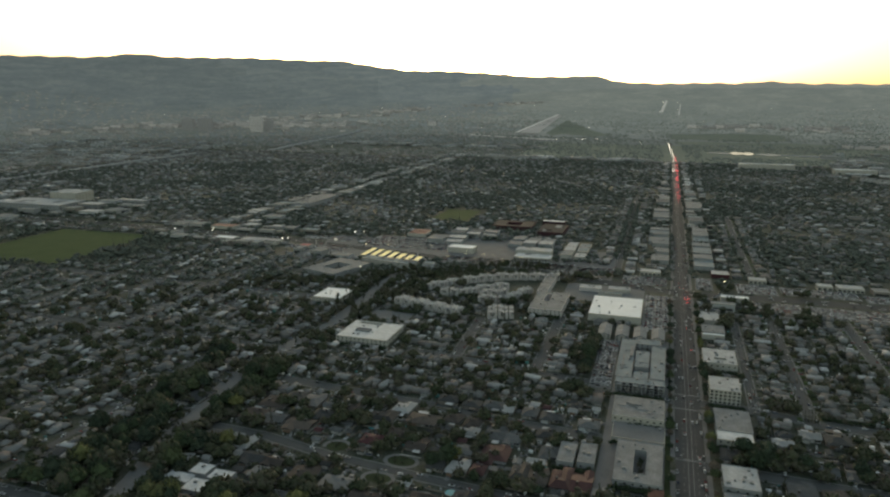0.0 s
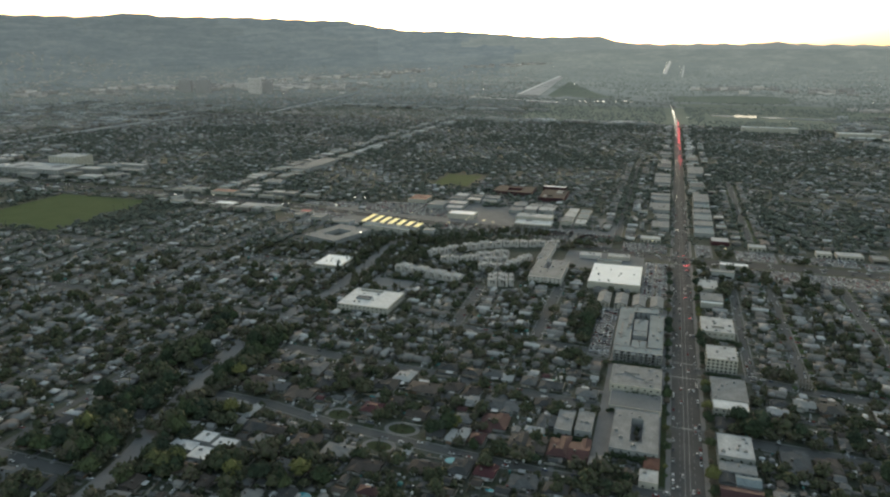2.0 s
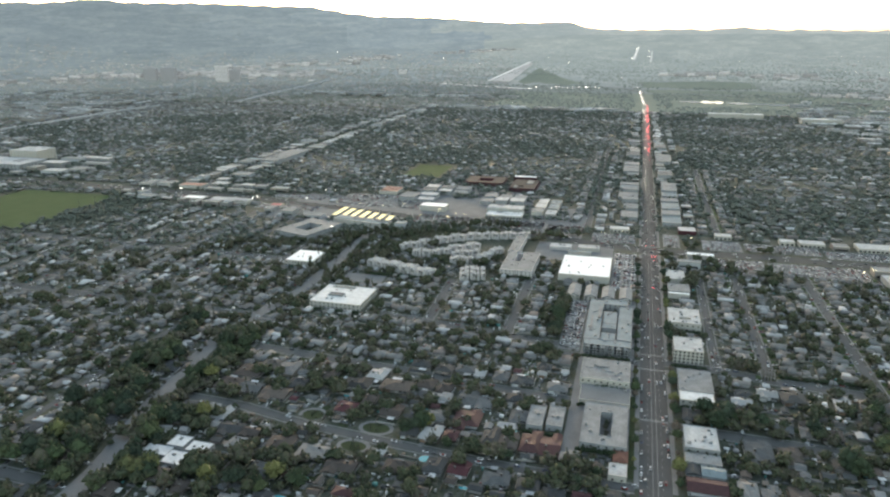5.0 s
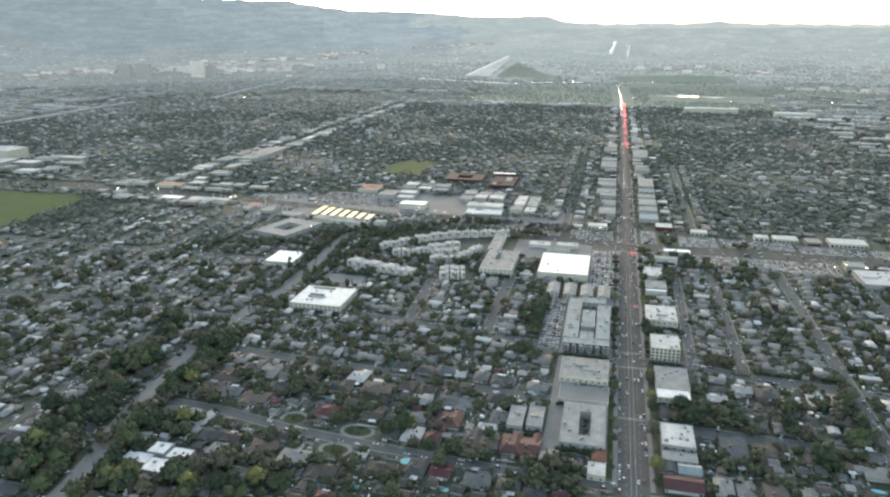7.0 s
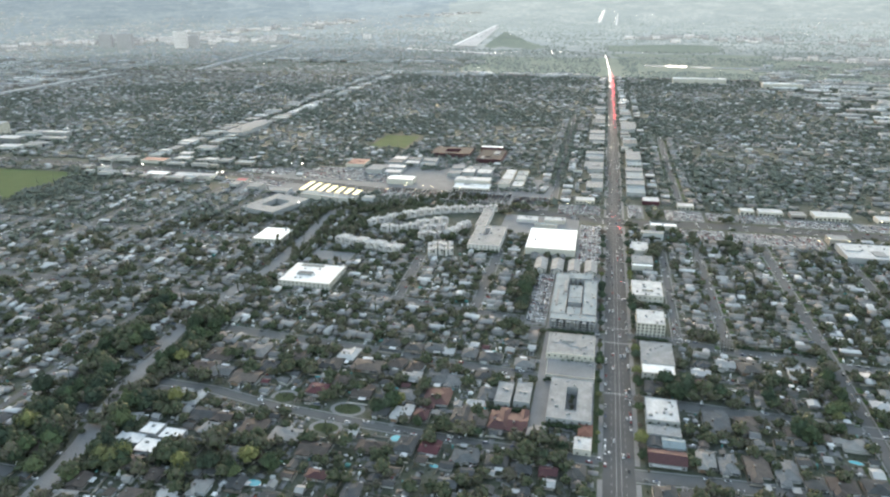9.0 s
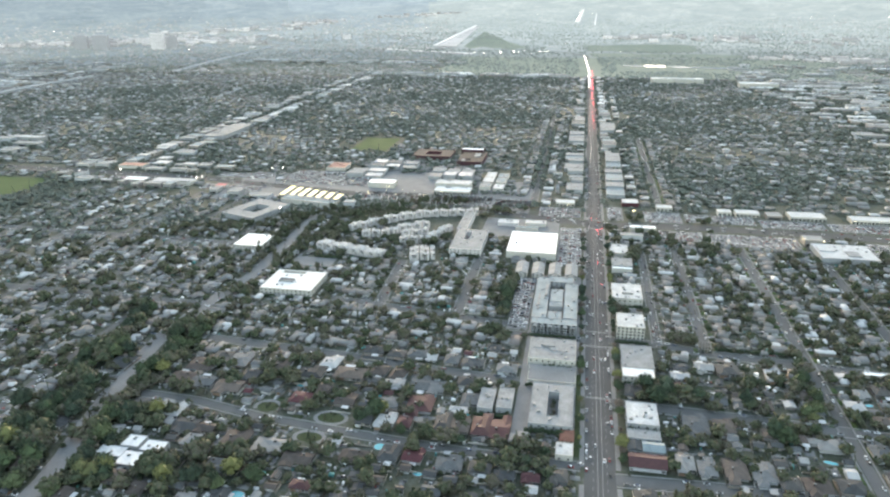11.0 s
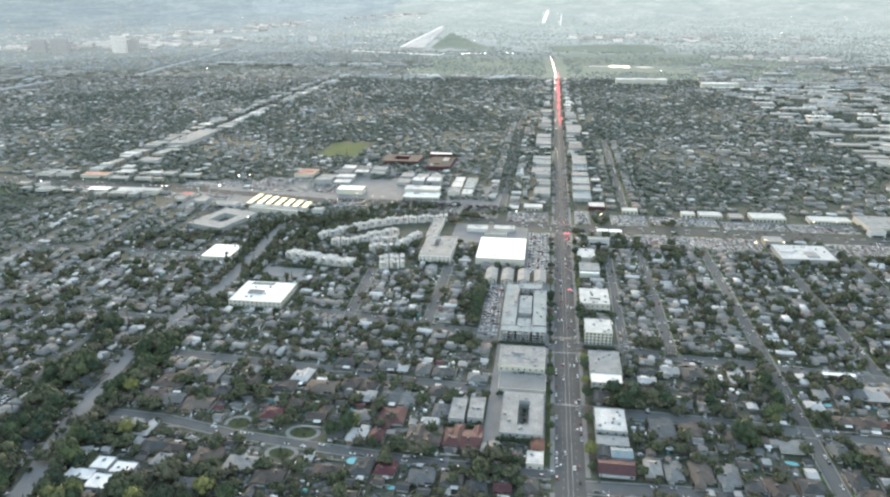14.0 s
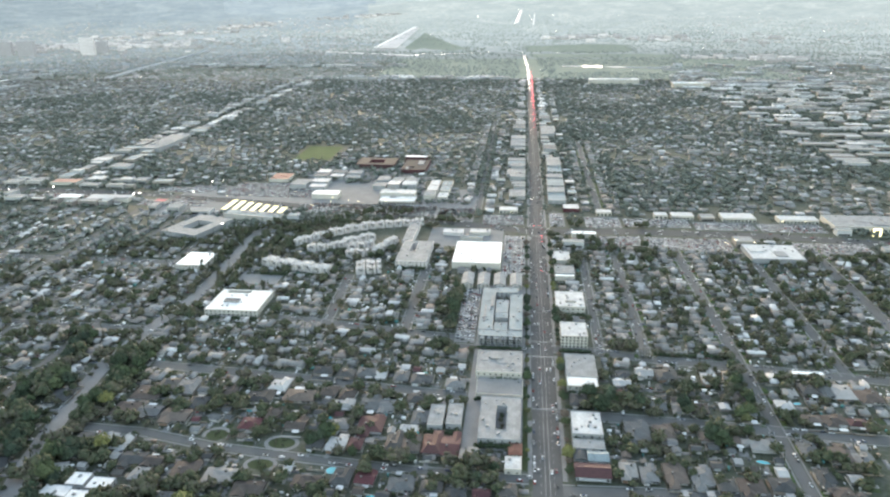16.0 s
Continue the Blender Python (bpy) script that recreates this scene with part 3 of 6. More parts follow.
def lot(name, label, x0, x1, y0, y1, mat=M_LOT, z=0.06, clear=True):
    V = [(x0, y0, z), (x1, y0, z), (x1, y1, z), (x0, y1, z)]
    tagged(link(name, mesh_of(name, V, [(0, 1, 2, 3)], [mat])), label, name.replace("_", " "), kind="structure")
    if clear:
        take(x0, x1, y0, y1)


# the avenue's west side, from near to far
lot("parking_lot", "asphalt parking lot beside the flat-roofed blocks", -69, -17, 462, 790)
flat_building("apartment_block", "flat grey-roofed apartment block round a narrow planted court", -56, -21, 468, 530, 7, M_FLATG, M_GREYWALL, (-42, -33, 481, 516), storeys=2, units=7)
flat_building("parking_deck", "low concrete deck beside the apartment block", -62, -19.5, 538, 567, 4, M_LOT, M_CREAM, units=1, gap=0)
flat_building("apartment_block", "long pale flat-roofed apartment block with roof lights", -64, -20.5, 570, 611, 8, M_FLATG, M_CREAM, storeys=2, units=10)
COURT = "blue-grey roofed wing of an apartment block round planted courts"
flat_building("apartment_wing", COURT, -67.5, -52, 654, 762, 9, M_BLUEROOF, M_GREYWALL, storeys=3, units=6, sides=(1, 3), parapet=0.4)
flat_building("apartment_wing", COURT, -35, -20.5, 656, 746, 9, M_BLUEROOF, M_GREYWALL, storeys=3, units=5, sides=(1, 3), parapet=0.4)
flat_building("apartment_wing", COURT, -53, -26, 750, 766, 9, M_BLUEROOF, M_GREYWALL, storeys=3, units=2, sides=(0,), parapet=0.4)
flat_building("apartment_wing", "front wing of the apartment block with deep balconies", -66.5, -20.5, 640, 653.5, 9, M_BLUEROOF, M_GREYWALL, storeys=3, units=4, sides=(0,), parapet=0.4, gap=5, win=(3.2, 2.0))
for k in range(6):
    bay = flat_building("balcony_bay", "projecting balcony bay on the apartment front", -64.5 + k * 7.6, -60.5 + k * 7.6, 635.5, 639.8, 8.2 - (k % 2) * 0.6, (M_FLATG, M_TAR)[k % 2], M_GREYWALL, gap=0, units=0, parapet=0.3)
    for z in (1.0, 3.7, 6.2):
        part("balcony_opening", box_bm(-1.5, 1.5, -2.25, -2.1, z, z + 1.5), M_GLASS, bay)
for y0, y1, hh in ((655, 673, 8.3), (684, 697, 8.6), (697.5, 731, 8.3)):
    flat_building("court_building", "pale blue-roofed block between the courts", -50.6, -36.4, y0, y1, hh, M_BLUEROOF, M_GREYWALL, gap=0, units=2, parapet=0.4)
lot("parking_lot", "long car park with two rows of parked cars", -92, -70, 640, 778)
for xx in (-97, -77, -57, -37):
    root = tagged(new("villa"), "cream apartment house with a grey gabled roof", "villa", "villas behind the store")
    root.matrix_basis = pose(xx + 8, 797, 0)
    part("wall", box_bm(-7, 7, -18, 18, 0, 5.5), M_CREAM, root)
    rf = bmesh.new()
    add_hip(rf, -7, 7, -18, 18, 5.7, 2.6, 0.4, True)
    part("roof", rf, M_FLATG, root)
    part("bay", box_bm(-3, 3, -19.2, -18, 0, 6.6), M_CREAM, root)
    for wx in (-5.2, 0, 5.2):
        for wz in (0.9, 3.6):
            link("window", window_mesh(1.6, 1.3), root, pose(wx, -19.2 if wx == 0 else -18, wz))
    take(xx - 2, xx + 18, 776, 818)
flat_building("supermarket", "large white flat-roofed store beside its car park", -114, -50, 841, 922, 9, M_WHITE, M_CREAM, storeys=1, gap=0, units=9)
lot("parking_lot", "store car park full of cars", -49, -17, 826, 975)
lot("parking_lot", "forecourt behind the white store", -160, -50, 923, 1005)
flat_building("shop", "long shop with a pale blue canopy roof", -112, -80, 950, 958, 5, M_BLUEROOF, M_CREAM, gap=0, units=1)
flat_building("shop", "low white shop on the boulevard", -140, -110, 968, 985, 5, M_FLAT, M_PINK, gap=0, units=3)
flat_building("shop", "low pale shop on the boulevard", -100, -70, 972, 988, 5, M_FLAT, M_CREAM, gap=0, units=3)
# the avenue's east side
def gabled_block(label, x0, x1, y0, y1, h, rise, roof, wall):
    cx, cy = (x0 + x1) / 2, (y0 + y1) / 2
    root = tagged(new("house_block"), label, "house block")
    root.matrix_basis = pose(cx, cy, 0)
    a, b, c, d = x0 - cx, x1 - cx, y0 - cy, y1 - cy
    part("wall", box_bm(a, b, c, d, 0, h), wall, root)
    bm = bmesh.new()
    add_hip(bm, a, b, c, d, h + 0.2, rise, 0.8, True)
    part("roof", bm, roof, root)
    part("porch", box_bm(a + 2, b - 4, c - 2.2, c, 2.5, 2.8), M_FLAT, root)
    n = int((b - a) / 4)
    for k in range(n):
        link("window", window_mesh(1.6, 1.3), root, pose(a + (b - a) * (k + 0.5) / n, c, 1.0))
    take(x0 - 2, x1 + 2, y0 - 3, y1 + 2)


gabled_block("long low house with a dark red-brown roof and white porch", 21, 47, 432, 448, 4, 2.6, M_ROOF["red tile"], M_GREYWALL)
gabled_block("low house with a blue-grey gabled roof", 32, 47, 451, 462, 5, 2.0, M_BLUEROOF, M_GREYWALL)
gabled_block("small house with a grey gabled roof", 21, 31, 452, 463, 4, 2.0, M_ROOF["grey shingle"], M_GREYWALL)
flat_building("house_block", "low block with a grey-green flat roof", 21, 46, 464, 476, 6, M_FLATG, M_GREYWALL, storeys=2, units=1)
flat_building("apartment_block", "two-storey block with a pale worn flat roof", 21, 46, 480, 512, 8, M_FLAT, M_GREYWALL, storeys=2, units=8)
flat_building("apartment_block", "two-storey block with a bright white roof strip", 21, 49, 554, 570, 7, M_PALE, M_CREAM, storeys=2, units=2)
flat_building("apartment_block", "two-storey block with a grey flat roof", 21, 50, 571, 613, 7, M_FLATG, M_GREYWALL, storeys=2, units=5)
flat_building("apartment_block", "white four-storey apartment block with rows of balconies", 19, 46, 638, 670, 13.5, M_FLAT, M_CREAM, storeys=4, units=5, gap=3.4, win=(2.0, 1.7))
flat_building("office_block", "broad tan office block with a stepped pale roof", 17, 50, 717, 759, 9, M_FLAT, M_CREAM, (28, 40, 728, 733), storeys=2, units=8)
flat_building("shop", "shop with a white front roof edge", 20, 44, 812, 818, 6, M_WHITE, M_CREAM, gap=0, units=0)
flat_building("shop", "shop with a grey flat roof", 20, 45, 819, 846, 7, M_FLATG, M_GREYWALL, gap=0, units=3)
flat_building("shop", "low pale roadside shop", 19, 42, 866, 900, 6, M_FLAT, M_CREAM, gap=0, units=3)
flat_building("car_showroom", "long white roof over a car showroom", 50, 86, 974, 986, 6, M_WHITE, M_CREAM, gap=0, units=1)
flat_building("restaurant", "small restaurant with a red fascia and white roof", 44, 70, 1096, 1122, 6, M_FLAT, M_ROOF["red tile"], gap=0, units=2)
flat_building("car_showroom", "large pale grey showroom roof beside parked cars", 282, 350, 890, 945, 7, M_FLAT, M_GREYWALL, gap=0, units=8)
# west of the tree-lined street and round the office
flat_building("office_block", "cream two-storey office with a bright white roof", -480, -440, 806, 852, 8, M_WHITE, M_CREAM, storeys=2, units=4, gap=4)
flat_building("office_block", "white-roofed office with a dark slot of roof plant", -383, -320, 680, 736, 7, M_PALE, M_CREAM, (-374, -346, 727, 733), storeys=2, units=6)
flat_building("roof_plant", "dark-sided plant room on the white office roof", -368, -350, 700, 708, 8.6, M_TAR, M_GREYWALL, gap=0, units=0)
flat_building("low_block", "grey-roofed square block round an open court", -555, -490, 925, 1010, 8, M_FLATG, M_GREYWALL, (-537, -508, 950, 985), storeys=2, units=5, turn=-18)
lot("tennis_court", "fenced pale green court beside the pink flats", -385, -330, 770, 800, M_LOT)
# house of white flat roofs
for a, b, c, d, hh in ((-374, -352, 374, 386, 4), (-352, -333, 366, 382, 4.5), (-360, -345, 386, 400, 5.2), (-343, -325, 384, 397, 4.6)):
    flat_building("flat_roofed_house", "low modern house wing with a white flat roof", a, b, c, d, hh, M_PALE, M_GREYWALL, units=1, gap=5, parapet=0.3)


flat_building("apartment_block", "long pale grey flat-roofed bungalow block", -99.5, -86.5, 485, 516, 5, M_FLATG, M_GREYWALL, units=4, gap=4)
flat_building("apartment_block", "long pale grey flat-roofed bungalow block", -84, -71, 488, 519, 5, M_FLATG, M_GREYWALL, units=3, gap=4)
flat_building("carport", "long narrow white carport roof by the street", 234, 263, 600, 606, 3, M_WHITE, M_CREAM, units=0, gap=0)
cottage = tagged(new("cottage"), "small cottage with a terracotta tiled roof", "house")
cottage.matrix_basis = pose(-25, 461, 0)
part("wall", box_bm(-5.2, 5.2, -7.5, 7.5, 0, 4), M_CREAM, cottage)
bm = bmesh.new()
add_hip(bm, -5.2, 5.2, -7.5, 7.5, 4.1, 1.6, 0.4)
part("roof", bm, M_TERRA, cottage)
part("porch", box_bm(-4, 3, -8.6, -7.5, 0, 2.6), M_CREAM, cottage)
for wx in (-3, 0, 3):
    link("window", window_mesh(1.6, 1.3), cottage, pose(wx, -7.5, 2.7))
flat_building("flat_roofed_house", "white two-level annexe with a flat roof", -33, -20, 434.5, 450, 5, M_FLAT, M_CREAM, units=1, gap=4, parapet=0.3)
lot("lawn_strip", "green lawn strip beside the avenue pavement", -19.3, -15.2, 440, 560, M_LAWN, 0.1)


# pink flats: rows of narrow townhouses with stepped gables
def townhouse(x, y, turn, w, depth, h, k):
    root = tagged(new("townhouse"), "narrow pale pink stucco townhouse with a stepped gable", "townhouse", "rows of pink townhouses")
    root.matrix_basis = pose(x, y, 0, 0, 0, turn)
    part("wall", box_bm(-w / 2, w / 2, -depth / 2, depth / 2, 0, h), M_PINK, root)
    part("roof", box_bm(-w / 2 + 0.3, w / 2 - 0.3, -depth / 2 + 0.9, depth / 2 - 0.3, h, h + 0.15), M_FLAT, root)
    bm = bmesh.new()
    q = 0.25 * w * (1 if k % 2 else -1)
    vs = [bm.verts.new(p) for p in ((q - w * 0.25, -depth / 2, h), (q + w * 0.25, -depth / 2, h), (q, -depth / 2, h + 2.2), (q - w * 0.25, -depth * 0.1, h), (q + w * 0.25, -depth * 0.1, h), (q, -depth * 0.1, h + 2.2))]
    for f in ((0, 1, 2), (5, 4, 3), (1, 4, 5, 2), (0, 2, 5, 3)):
        bm.faces.new([vs[i] for i in f])
    part("gable", bm, M_PINK, root)
    part("chimney", box_bm(-q - 0.6, -q + 0.6, depth * 0.15, depth * 0.15 + 1.2, h, h + 2.4), M_PINK, root)
    part("balcony", box_bm(-q - w * 0.2, -q + w * 0.2, -depth / 2 - 1.2, -depth / 2, 3.0, 4.1), M_PINK, root)
    for z in (3.4, 6.4):
        link("window", window_mesh(2.0, 1.7), root, pose(-q, -depth / 2, z))


def condo_row(pts, depth):
    for i, (x, y, tx, ty) in enumerate(along(pts, 6.8)):
        take(x - 6, x + 6, y - depth / 2 - 2, y + depth / 2 + 2)
        townhouse(x, y - (i % 2) * 2.4, math.degrees(math.atan2(ty, tx)), 5.7, depth - 2, 7.8 + (i * 7 % 4) * 0.9, i)


condo_row([(-347, 912), (-327, 934), (-305, 958), (-281, 979), (-250, 997), (-226, 1004), (-201, 1011), (-174, 1017)], 12)
condo_row([(-322, 891), (-286, 899), (-274, 921), (-240, 946)], 12)
condo_row([(-262, 872), (-236, 881)], 12)
condo_row([(-266, 897), (-234, 914)], 11)
condo_row([(-226, 884), (-218, 904), (-205, 940)], 12)
condo_row([(-366, 838), (-318, 826), (-268, 810)], 18)
condo_row([(-238, 832), (-207, 840)], 14)
condo_row([(-234, 814), (-206, 822)], 12)
flat_building("apartment_block", "grey-pink apartment block round a dark court", -189, -147, 836, 915, 10, M_FLATG, M_PINK, (-176, -168, 874, 906), storeys=3, units=10)
flat_building("apartment_wing", "long narrow grey-pink apartment wing", -193, -178, 918, 1000, 9, M_FLATG, M_PINK, storeys=3, units=6, sides=(0,))
take(-300, -150, 900, 1000)

# car dealer with lit canopies, west along the boulevard
lot("dealer_lot", "open dealer lot crowded with parked cars", -560, -240, 1085, 1240)
for k in range(7):
    flat_building("sales_canopy", "cream lit canopy roof over parked cars", -522 + k * 16.5, -512 + k * 16.5, 1052 - k * 3, 1108 - k * 6, 6, M_CANOPY, M_GREYWALL, gap=0, units=0, parapet=0.1)
flat_building("dealership", "broad curved blue-grey dealership roof", -505, -408, 1016, 1040, 8, M_BLUEROOF, M_CREAM, gap=0, units=6, turn=-10)
flat_building("dealership", "white rounded showroom roof", -392, -345, 1140, 1166, 9, M_WHITE, M_CREAM, gap=0, units=3)
flat_building("dealership", "pale two-level dealership with a parking roof", -272, -210, 1150, 1178, 10, M_FLAT, M_CREAM, gap=0, units=4)
flat_building("dealership", "low glazed front of the dealership", -268, -206, 1118, 1148, 6, M_PALE, M_CREAM, gap=5, units=3, sides=(0,), win=(3.6, 2.6))
lot("dealer_lot", "dealer lot packed with rows of cars", -380, -100, 1060, 1118)
lot("car_park", "worn asphalt yard between the dealers", -640, -100, 1030, 1218, z=0.045, clear=False)
lot("car_park", "worn asphalt school yard", -440, -205, 1222, 1420, z=0.045, clear=False)
# school
lot("sports_field", "worn green school field", -520, -440, 1430, 1560, M_FIELD, 0.15)
def sections(name, label, x0, x1, y0, y1, h, nx, ny, roofs, wall):
    """A large low complex as a cluster of joined and separate flat-roofed sections."""
    r = random.Random(int(x0 + y0))
    for i in range(nx):
        for k in range(ny):
            w, d = (x1 - x0) / nx, (y1 - y0) / ny
            a, b = x0 + i * w + r.uniform(0, 0.12) * w, x0 + (i + 1) * w - r.uniform(0.02, 0.12) * w
            c, e = y0 + k * d + r.uniform(0, 0.2) * d, y0 + (k + 1) * d - r.uniform(0.02, 0.2) * d
            flat_building(name, label, a, b, c, e, h * r.uniform(0.7, 1.25), r.choice(roofs), wall, gap=0, units=3)


sections("school_hall", "grey school hall with a broad flat roof", -428, -335, 1262, 1320, 7, 3, 2, (M_FLATG, M_FLAT, M_TAR), M_GREYWALL)
sections("school_wing", "long grey school wing", -455, -384, 1197, 1256, 7, 2, 2, (M_FLATG, M_FLAT), M_GREYWALL)
sections("school_wing", "pale grey school wing", -300, -216, 1205, 1278, 8, 3, 2, (M_FLATG, M_FLAT), M_GREYWALL)
flat_building("school_wing", "red-brown brick school wing", -365, -285, 1362, 1425, 8, M_ROOF["brown shingle"], M_ROOF["red tile"], (-340, -310, 1380, 1405), gap=0, units=2)
flat_building("gymnasium", "white-roofed brick school gymnasium", -272, -225, 1425, 1440, 10, M_WHITE, M_ROOF["red tile"], gap=0, units=0)
flat_building("school_wing", "brick school wing beside the gymnasium", -265, -215, 1325, 1410, 8, M_ROOF["brown shingle"], M_ROOF["red tile"], gap=0, units=2)
flat_building("shop_block", "low hall with an orange tiled roof", -508, -470, 1245, 1290, 6, M_ORANGE, M_CREAM, gap=0, units=0)
sections("shop_block", "low pale shops behind the boulevard", -195, -152, 1145, 1265, 6, 2, 3, (M_FLATG, M_FLAT, M_BLUEROOF), M_CREAM)
take(-525, -435, 1425, 1565)
# far single buildings
lot("sports_field", "broad green park lawn ringed by trees", -1213, -985, 862, 1100, M_FIELD, 0.15)
flat_building("hospital", "large pale medical centre of stepped blocks", -1560, -1380, 1250, 1330, 16, M_FLAT, M_GREYWALL, gap=9, storeys=4, units=10, sides=(0, 1))
flat_building("hospital", "round-cornered pale hospital tower block", -1500, -1420, 1340, 1400, 30, M_FLAT, M_CREAM, gap=9, storeys=7, units=6, sides=(0, 1))
flat_building("warehouse", "long pale flat-roofed warehouse", -900, -850, 1480, 1640, 9, M_FLATG, M_GREYWALL, gap=0, units=14)
flat_building("warehouse", "long white warehouse at the edge of the basin", 215, 395, 2650, 2690, 18, M_PALE, M_CREAM, gap=0, units=6)
flat_building("warehouse", "pale warehouse with a taller end block", 500, 625, 2560, 2600, 17, M_PALE, M_CREAM, gap=0, units=6)

# long shop blocks along the far avenue
rnd = random.Random(77)
for x0, x1, y0, y1 in ((21, 51, 1140, 1225), (22, 52, 1230, 1330), (25, 53, 1336, 1446), (20, 56, 1690, 1810), (22, 50, 1520, 1600), (-54, -18, 1285, 1445), (-52, -18, 1565, 1676), (-46, -18, 1160, 1230), (-50, -18, 1760, 1860), (20, 48, 1900, 1990), (-48, -18, 1950, 2040)):
    y = y0
    while y < y1 - 12:
        l = min(rnd.uniform(22, 48), y1 - y)
        a, b = rnd.choice((0, 0, 3, 7)), rnd.choice((0, 0, 4, 9))
        k = rnd.randrange(4)
        flat_building("shop_block", ("two-storey shop block with a worn grey roof", "shop block with a blue-grey metal roof", "low shop block with a dark tar roof", "shop block with a pale worn roof")[k], x0 + (a if x0 < 0 else 0), x1 - (b if x0 > 0 else 0), y, y + l, rnd.uniform(5.5, 10), (M_FLATG, M_BLUEROOF, M_TAR, M_FLATG)[k], M_GREYWALL, gap=9, units=3, sides=(0,))
        y += l + rnd.choice((0.5, 0.5, 6, 12))
flat_building("shop_block", "low shop with a faded red awning roof", -660, -640, 1090, 1106, 5, M_REDAWN, M_CREAM, gap=0, units=0)
flat_building("shop_block", "low shop with an orange tiled roof", -925, -872, 1196, 1222, 6, M_ORANGE, M_CREAM, gap=0, units=2)
flat_building("shop_block", "long pale shop with a rounded white roof", -848, -806, 1100, 1120, 6, M_WHITE, M_CREAM, gap=0, units=2)
flat_building("shop_block", "long grey shop roof beside the boulevard", -790, -712, 1096, 1122, 6, M_FLAT, M_CREAM, gap=0, units=5)

# low showrooms between the lots
for x0, x1, y0, y1 in ((186, 206, 1072, 1088), (212, 246, 1070, 1090), (288, 338, 1064, 1092), (-60, -30, 1082, 1100), (96, 120, 1080, 1096), (372, 430, 1062, 1084)):
    flat_building("car_showroom", "low pale showroom with a glazed front", x0, x1, y0, y1, 6, M_FLAT, M_CREAM, gap=5, units=2, sides=(0,), win=(3.6, 2.6))
arch = tagged(new("gateway_sign"), "tall square yellow lit gateway at a dealership", "gateway")
arch.matrix_basis = pose(492, 1012, 0)
part("post", box_bm(-6, -3.5, -1, 1, 0, 12, bevel=0.2), M_SHOPGLOW, arch)
part("post", box_bm(3.5, 6, -1, 1, 0, 12, bevel=0.2), M_SHOPGLOW, arch)
part("beam", box_bm(-3.5, 3.5, -1, 1, 9, 12, bevel=0.2), M_SHOPGLOW, arch)
flat_building("dealership", "broad grey dealership hall with a lit forecourt", 440, 560, 1030, 1085, 8, M_FLATG, M_CREAM, gap=6, units=9, sides=(0,), win=(4, 3))

# ---- car lots along the boulevard ----
LOTS = [(-160, -100, 1065, 1105), (-85, -20, 1025, 1075), (20, 44, 1022, 1090), (75, 130, 1022, 1075), (135, 235, 1030, 1070), (240, 330, 1022, 1060), (335, 430, 1020, 1058), (90, 150, 945, 985), (155, 275, 935, 982), (355, 460, 925, 975), (-240, -165, 1075, 1112), (-700, -590, 1165, 1200), (-690, -570, 1085, 1118), (-900, -780, 1110, 1145)]
for q in LOTS:
    lot("car_lot", "asphalt car lot beside the boulevard", *q)

# ---- shops and sheds by the hundred ----
BOX_W = template(box_bm(-0.5, 0.5, -0.5, 0.5, 0, 0.94), 0)
BOX_R = template(box_bm(-0.502, 0.502, -0.502, 0.502, 0.94, 1.0), 1)
FLAT_T = join_templates(BOX_W, BOX_R, template(box_bm(-0.3, -0.15, 0.1, 0.2, 1.0, 1.15), 1), template(box_bm(0.1, 0.2, -0.3, -0.2, 1.0, 1.18), 1), template(box_bm(0.25, 0.33, 0.2, 0.32, 1.0, 1.12), 1))
rnd = random.Random(5)
shops = []


def shop(x, y, w, d, h):
    if is_free(x - w / 2, x + w / 2, y - d / 2, y + d / 2):
        px, py, pz, s = place(x, y)
        shops.append((float(px), float(py), float(pz), 0.0, w * s, d * s, h * s, 0))
        take(x - w / 2 - 2, x + w / 2 + 2, y - d / 2 - 2, y + d / 2 + 2)


for s in (-1, 1):
    y = 1150.0
    while y < 2740:
        d = rnd.uniform(12, 34)
        w = rnd.uniform(13, 27)
        if rnd.random() < 0.78:
            shop(s * (18 + w / 2 + rnd.choice((0, 0, 6))), y + d / 2, w, d, rnd.uniform(4, 7.5))
        if rnd.random() < 0.25:
            shop(s * (56 + 8), y + d / 2, 16, d * 0.7, 6)
        y += d + rnd.uniform(3, 12)
for x in range(-1000, 560, 6):
    yb = float(np.interp(x, [p[0] for p in BLVD[::-1]], [p[1] for p in BLVD[::-1]]))
    for s in (-1, 1):
        for k in range(2):
            w, d = rnd.uniform(12, 42), rnd.uniform(10, 26)
            if rnd.random() < (0.14 if x > -420 else 0.5):
                shop(x, yb + s * (22 + d / 2 + k * 34 + rnd.uniform(0, 8)), w, d, rnd.uniform(5, 9))
for y in range(1240, 2750, 9):
    for s in (-1, 1):
        if rnd.random() < 0.62:
            w, d = rnd.uniform(16, 44), rnd.uniform(14, 40)
            shop(-893 + s * (16 + w / 2), y, w, d, rnd.uniform(5, 10))
for _ in range(900):
    y = rnd.uniform(1380, 2700)
    x = rnd.uniform(np.interp(y, [1367, 1900, 2644], [650, 600, 540]), 1180)
    shop(x, y, rnd.uniform(28, 90), rnd.uniform(14, 30), rnd.uniform(6, 9))
for _ in range(260):
    shop(rnd.uniform(-1900, -1250), rnd.uniform(1120, 1420), rnd.uniform(25, 70), rnd.uniform(16, 40), rnd.uniform(6, 14))
